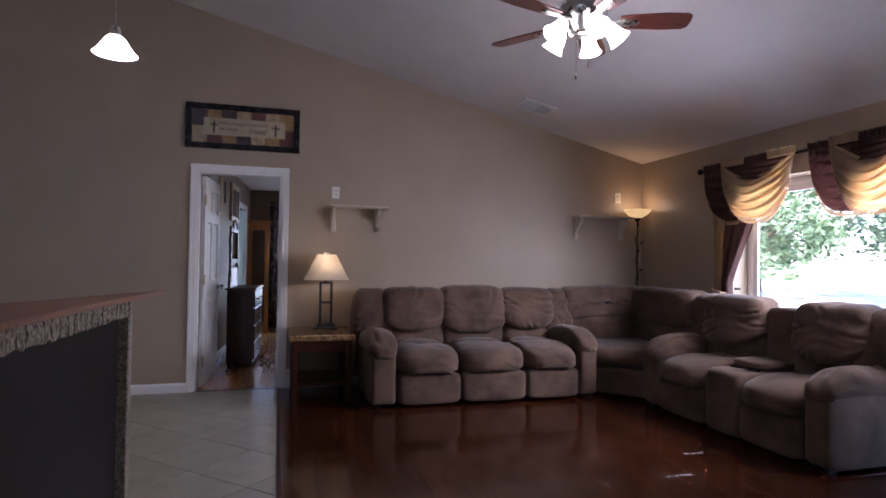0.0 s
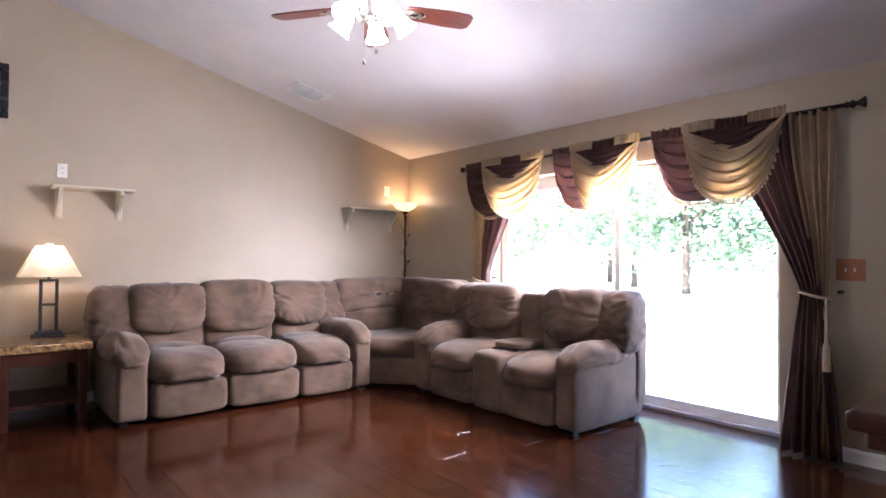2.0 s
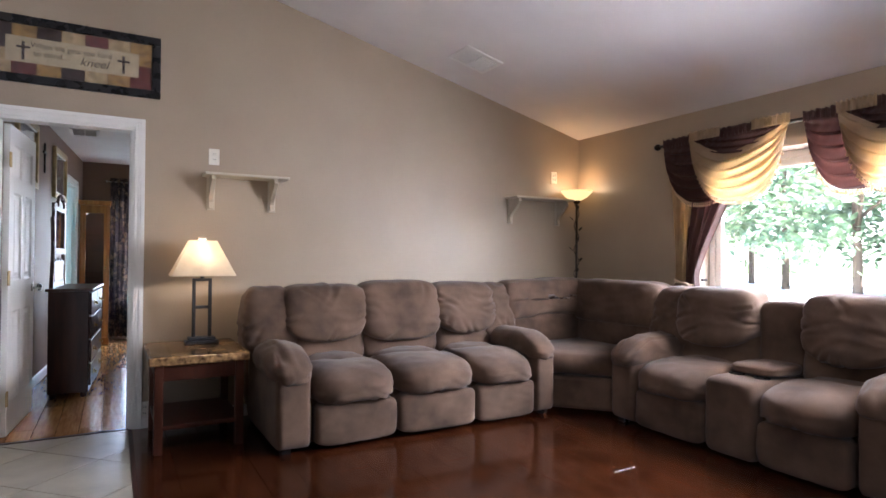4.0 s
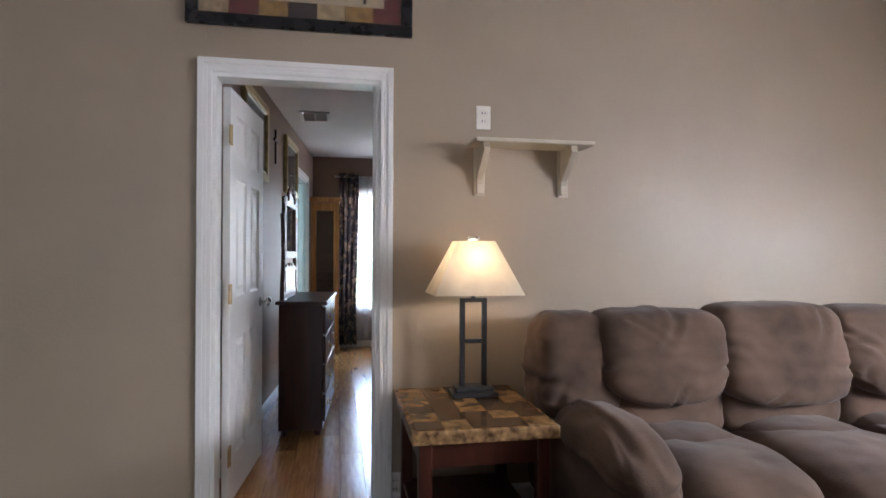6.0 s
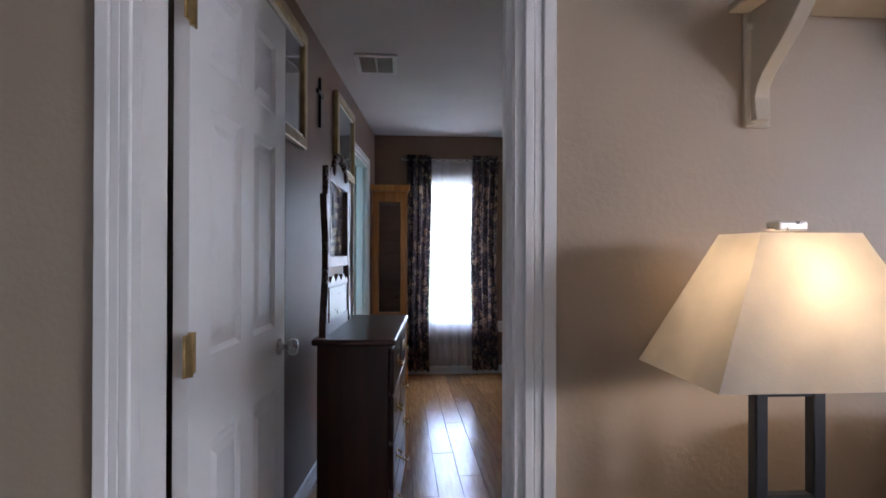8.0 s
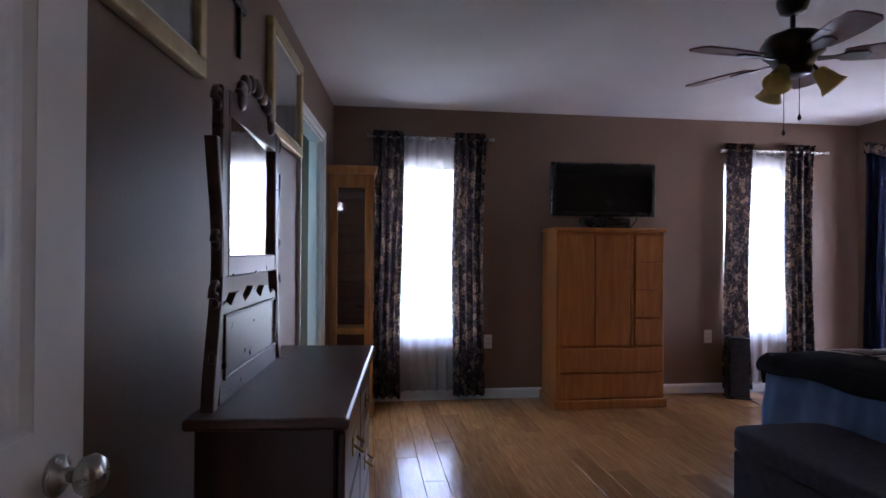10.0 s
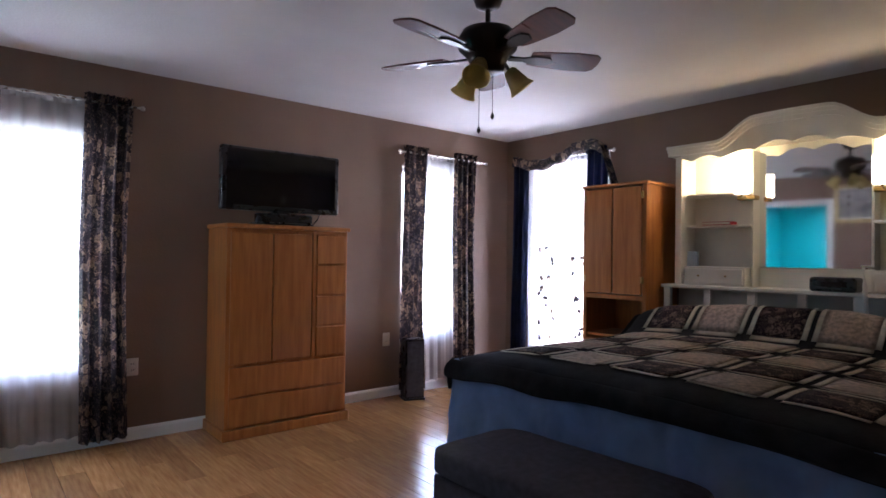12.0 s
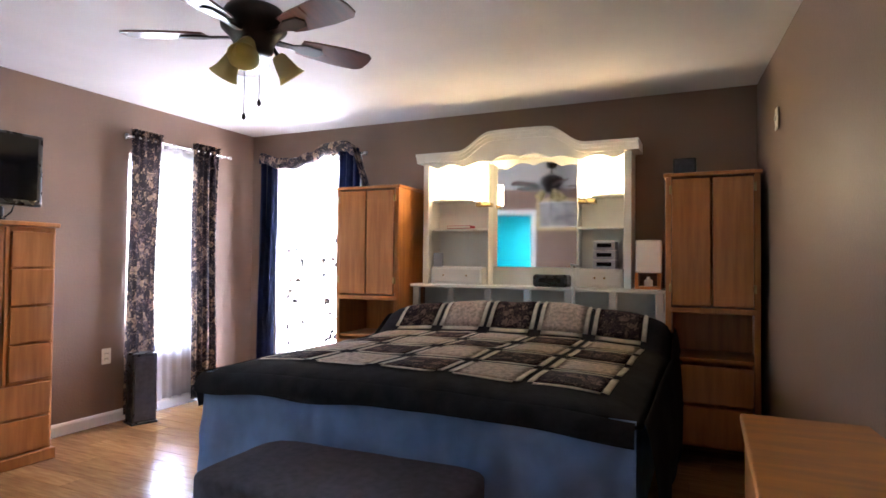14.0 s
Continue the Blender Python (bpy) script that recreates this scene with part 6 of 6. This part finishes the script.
# ---- oak towers and hutch ----
def tower(y0, y1, x, h, label):
    e = thing("oak_tower", label, "cabinet", group="oak towers beside the bed")
    x1 = 4.94
    part("side", box(x + 0.02, y0, 0, x1, y0 + 0.02, h - 0.025, 0.002, 1), "oak", e)
    part("side", box(x + 0.02, y1 - 0.02, 0, x1, y1, h - 0.025, 0.002, 1), "oak", e)
    part("back", box(x1 - 0.01, y0 + 0.02, 0, x1 - 0.002, y1 - 0.02, h - 0.025), "oak", e)
    part("top", box(x - 0.008, y0 - 0.012, h - 0.025, x1, y1 + 0.012, h, 0.006), "oak", e)
    for z in (0.93, 0.62, 0.10):
        part("shelf", box(x + 0.02, y0 + 0.02, z, x1 - 0.012, y1 - 0.02, z + 0.02), "oak", e)
    part("rail", box(x - 0.002, y0, 0.92, x + 0.02, y1, 0.955, 0.004, 1), "oak", e)
    m = (y0 + y1) / 2
    part("face_stile", box(x, y0, 0, x + 0.02, y0 + 0.035, h - 0.025, 0.003, 1), "oak", e)
    part("face_stile", box(x, y1 - 0.035, 0, x + 0.02, y1, h - 0.025, 0.003, 1), "oak", e)
    for a, c in ((y0 + 0.038, m - 0.006), (m + 0.006, y1 - 0.038)):
        d = fronted(e, "door", "x", a, c, 0.965, h - 0.04, x, -1)
    for z in (1.05, h - 0.13):
        for yy in (y0 + 0.03, y1 - 0.03):
            part("hinge", box(x - 0.022, yy - 0.008, z, x, yy + 0.008, z + 0.05, 0.001, 1), "brass", e)
    for k in range(2):
        fronted(e, "drawer", "x", y0 + 0.04, y1 - 0.04, 0.12 + k * 0.25, 0.35 + k * 0.25, x, -1)
    return e


tower(9.80, 10.37, 4.50, 1.82, "golden oak tower cabinet beside the glass door")
tower(7.345, 7.875, 4.50, 1.795, "golden oak tower cabinet beside the bed")
e = thing("small_speaker", "small black speaker on the oak tower", "speaker", pose(4.72, 7.77, 1.795))
part("cabinet", box(-0.06, -0.07, 0, 0.06, 0.07, 0.12, 0.006), "black", e)
part("grille", box(-0.065, -0.06, 0.01, -0.06, 0.06, 0.11, 0.002, 1), "grey_cloth", e)

HX, HB, HY0, HY1 = 4.72, 4.95, 8.107, 9.70
e = thing("mirrored_hutch", "cream painted mirrored hutch with lit sconces", "hutch")
part("back_panel", box(HB - 0.015, HY0, 1.05, HB - 0.002, HY1, 2.10), "hutch", e)
for y0, y1 in ((HY0, HY0 + 0.05), (HY1 - 0.05, HY1)):
    part("upright", box(HX, y0, 1.05, HB - 0.015, y1, 2.0, 0.004, 1), "hutch", e)
mc = (HY0 + HY1) / 2


def crown_z(y, base, lift):
    d = abs(y - mc)
    k = max(0.0, min(1.0, (0.48 - d) / 0.26))
    return base + lift * k * k * (3 - 2 * k) + (0.02 * math.cos(d / 0.48 * 1.57) if d < 0.48 else 0)


ys = [HY0 - 0.05 + k * (HY1 - HY0 + 0.10) / 48 for k in range(49)]
for lay, (xo, dz0, dz1) in enumerate(((0.045, 0.0, 0.022), (0.03, -0.022, 0.0), (0.018, -0.048, -0.022))):
    pts = [(y, crown_z(y, 2.055, 0.12) + dz1) for y in ys] + [(y, crown_z(y, 2.055, 0.12) + dz0) for y in reversed(ys)]
    part("crown", prism(pts, "x", HX - xo, HB - 0.016 + 0.002 * lay), "hutch", e)
ys2 = [HY0 + 0.05 + k * (HY1 - HY0 - 0.10) / 72 for k in range(73)]
pts = [(y, crown_z(y, 2.007, 0.12)) for y in ys2] + [(y, 1.955 + (0.05 if abs(y - mc) < 0.36 else 0) * (1 - (abs(y - mc) / 0.36) ** 2) + 0.032 * abs(math.sin((y - mc) * 14.0))) for y in reversed(ys2)]
part("scalloped_valance", prism(pts, "x", HX + 0.002, HX + 0.022), "hutch", e)
MY0, MY1 = 8.50, 9.18
part("mirror", box(HB - 0.026, MY0, 1.19, HB - 0.016, MY1, 2.03), "mirror", e, "silvered mirror panel")
for y in (MY0 - 0.015, MY1):
    part("divider", box(HX + 0.10, y, 1.05, HB - 0.016, y + 0.015, 2.0, 0.002, 1), "hutch", e)
for a, c in ((HY0 + 0.05, MY0 - 0.015), (MY1 + 0.015, HY1 - 0.05)):
    for z in (1.47, 1.70):
        part("curved_shelf", prism([(HB - 0.016, a), (HB - 0.016, c), (HX + 0.08, c), (HX + 0.04, c - 0.05), (HX + 0.03, (a + c) / 2), (HX + 0.04, a + 0.05), (HX + 0.08, a)], "z", z, z + 0.014), "hutch", e)
    d = part("drawer_box", box(HX + 0.03, a + 0.01, 1.052, HB - 0.02, c - 0.01, 1.185, 0.005), "hutch", e)
    part("drawer_front", box(HX + 0.012, a + 0.02, 1.065, HX + 0.03, c - 0.02, 1.172, 0.005), "hutch", d)
    for yy in (a + 0.13, c - 0.13):
        part("knob", lathe([(0.004, 0), (0.008, 0.012), (0.001, 0.018)], 8), "brass", d).matrix_basis = pose(HX + 0.012, yy, 1.12, 0, -90, 0)
for y in (9.215, 8.424):
    s = part("sconce", box(HX + 0.06, y - 0.06, 1.655, HX + 0.14, y + 0.06, 1.685, 0.004, 1), "brass", e, "brass sconce base")
    part("sconce_shade", lathe([(0.045, 1.69), (0.05, 1.70), (0.05, 1.86), (0.046, 1.86), (0.046, 1.70)], 18, (HX - 0.0, y, 0)), "bulb_sconce", s, "lit frosted glass cylinder")
    part("sconce_arm", tube([(HX + 0.10, y, 1.67), (HX, y, 1.672), (HX, y, 1.69)], 0.007, 6), "brass", s)
e = thing("headboard_bridge", "cream painted headboard shelf over the bed", "headboard")
part("board", box(HX - 0.04, 7.885, 1.025, HB - 0.001, 9.79, 1.05, 0.006), "hutch", e)
for k in range(7):
    y = 7.90 + k * (9.775 - 7.90 - 0.05) / 6
    part("post", box(HX - 0.02, y, 0.0, HX + 0.02, y + 0.05, 1.025, 0.003, 1), "hutch", e)
part("backing", box(HB - 0.02, 7.89, 0.3, HB - 0.008, 9.78, 1.025), "hutch", e)

# small things on the hutch
e = thing("book", "red hardcover book lying on the hutch shelf", "book", pose(4.79, 9.40, 1.484))
part("cover", box(-0.05, -0.10, 0, 0.05, 0.10, 0.024, 0.003, 1), "red", e)
part("pages", box(-0.052, -0.096, 0.004, 0.046, 0.096, 0.020), "hutch", e)
e = thing("clock_radio", "black clock radio on the headboard shelf", "radio", pose(4.72, 8.66, 1.05))
part("case", box(-0.06, -0.125, 0, 0.10, 0.125, 0.09, 0.02, 3), "black", e)
part("display", box(-0.063, -0.08, 0.03, -0.06, 0.08, 0.065), "screen", e)
e = thing("mini_stereo", "silver stacked mini stereo on the hutch", "stereo", pose(4.80, 8.29, 1.185))
for k in range(3):
    u = part("unit", box(-0.08, -0.075, k * 0.066, 0.08, 0.075, k * 0.066 + 0.06, 0.004, 1), "silver", e)
    part("display", box(-0.083, -0.05, k * 0.066 + 0.018, -0.08, 0.05, k * 0.066 + 0.045), "screen", u)
e = thing("tablet_dock", "white device in a small wooden dock", "dock", pose(4.76, 8.0, 1.05))
part("stand", box(-0.05, -0.085, 0, 0.05, 0.085, 0.02, 0.003, 1), "oak", e)
for y in (-0.085, 0.06):
    part("stand_side", box(-0.05, y, 0.02, 0.05, y + 0.025, 0.11, 0.003, 1), "oak", e)
part("device", box(-0.03, -0.085, 0.11, 0.03, 0.085, 0.335, 0.015, 3), "plate", e, "white plastic device")
part("bottle", lathe([(0.028, 0.02), (0.028, 0.06), (0.012, 0.07), (0.012, 0.085)], 14), "plate", e)
e = thing("power_cord", "white power cord hanging from the hutch", "cord")
part("cord", tube([(4.70, 8.46, 1.20), (4.66, 8.50, 1.21), (4.655, 8.49, 1.10), (4.66, 8.48, 0.85)], 0.012, 8), "plate", e, smooth=True)
e = thing("photo_card", "small grey card standing on the hutch", "card", pose(4.80, 9.60, 1.186))
part("card", box(-0.01, -0.04, 0, 0.01, 0.04, 0.11, 0.002, 1), "silver", e)

# chest beside the wall
e = thing("chest_of_drawers", "light oak chest of drawers with a worn top", "chest")
part("body", box(1.78, 7.13, 0.0, 2.78, 7.50, 0.69, 0.004, 1), "oak", e)
part("top", box(1.74, 7.115, 0.69, 2.80, 7.53, 0.72, 0.010, 3), "oak_light", e, "light oak top")
for k in range(3):
    fronted(e, "drawer", "y", 1.82, 2.74, 0.06 + k * 0.2, 0.24 + k * 0.2, 7.50, 1, knob=(2.28, 0.15 + k * 0.2))
outlet("light_switch", pose(4.2, 7.286, 2.02, 0, 0, 184), "white wall plate high on the taupe wall", "plate", "switch", 0.07, 0.12)
outlet("wall_outlet", pose(4.3, 7.292, 0.3, 0, 0, 184), "white outlet plate low on the taupe wall")
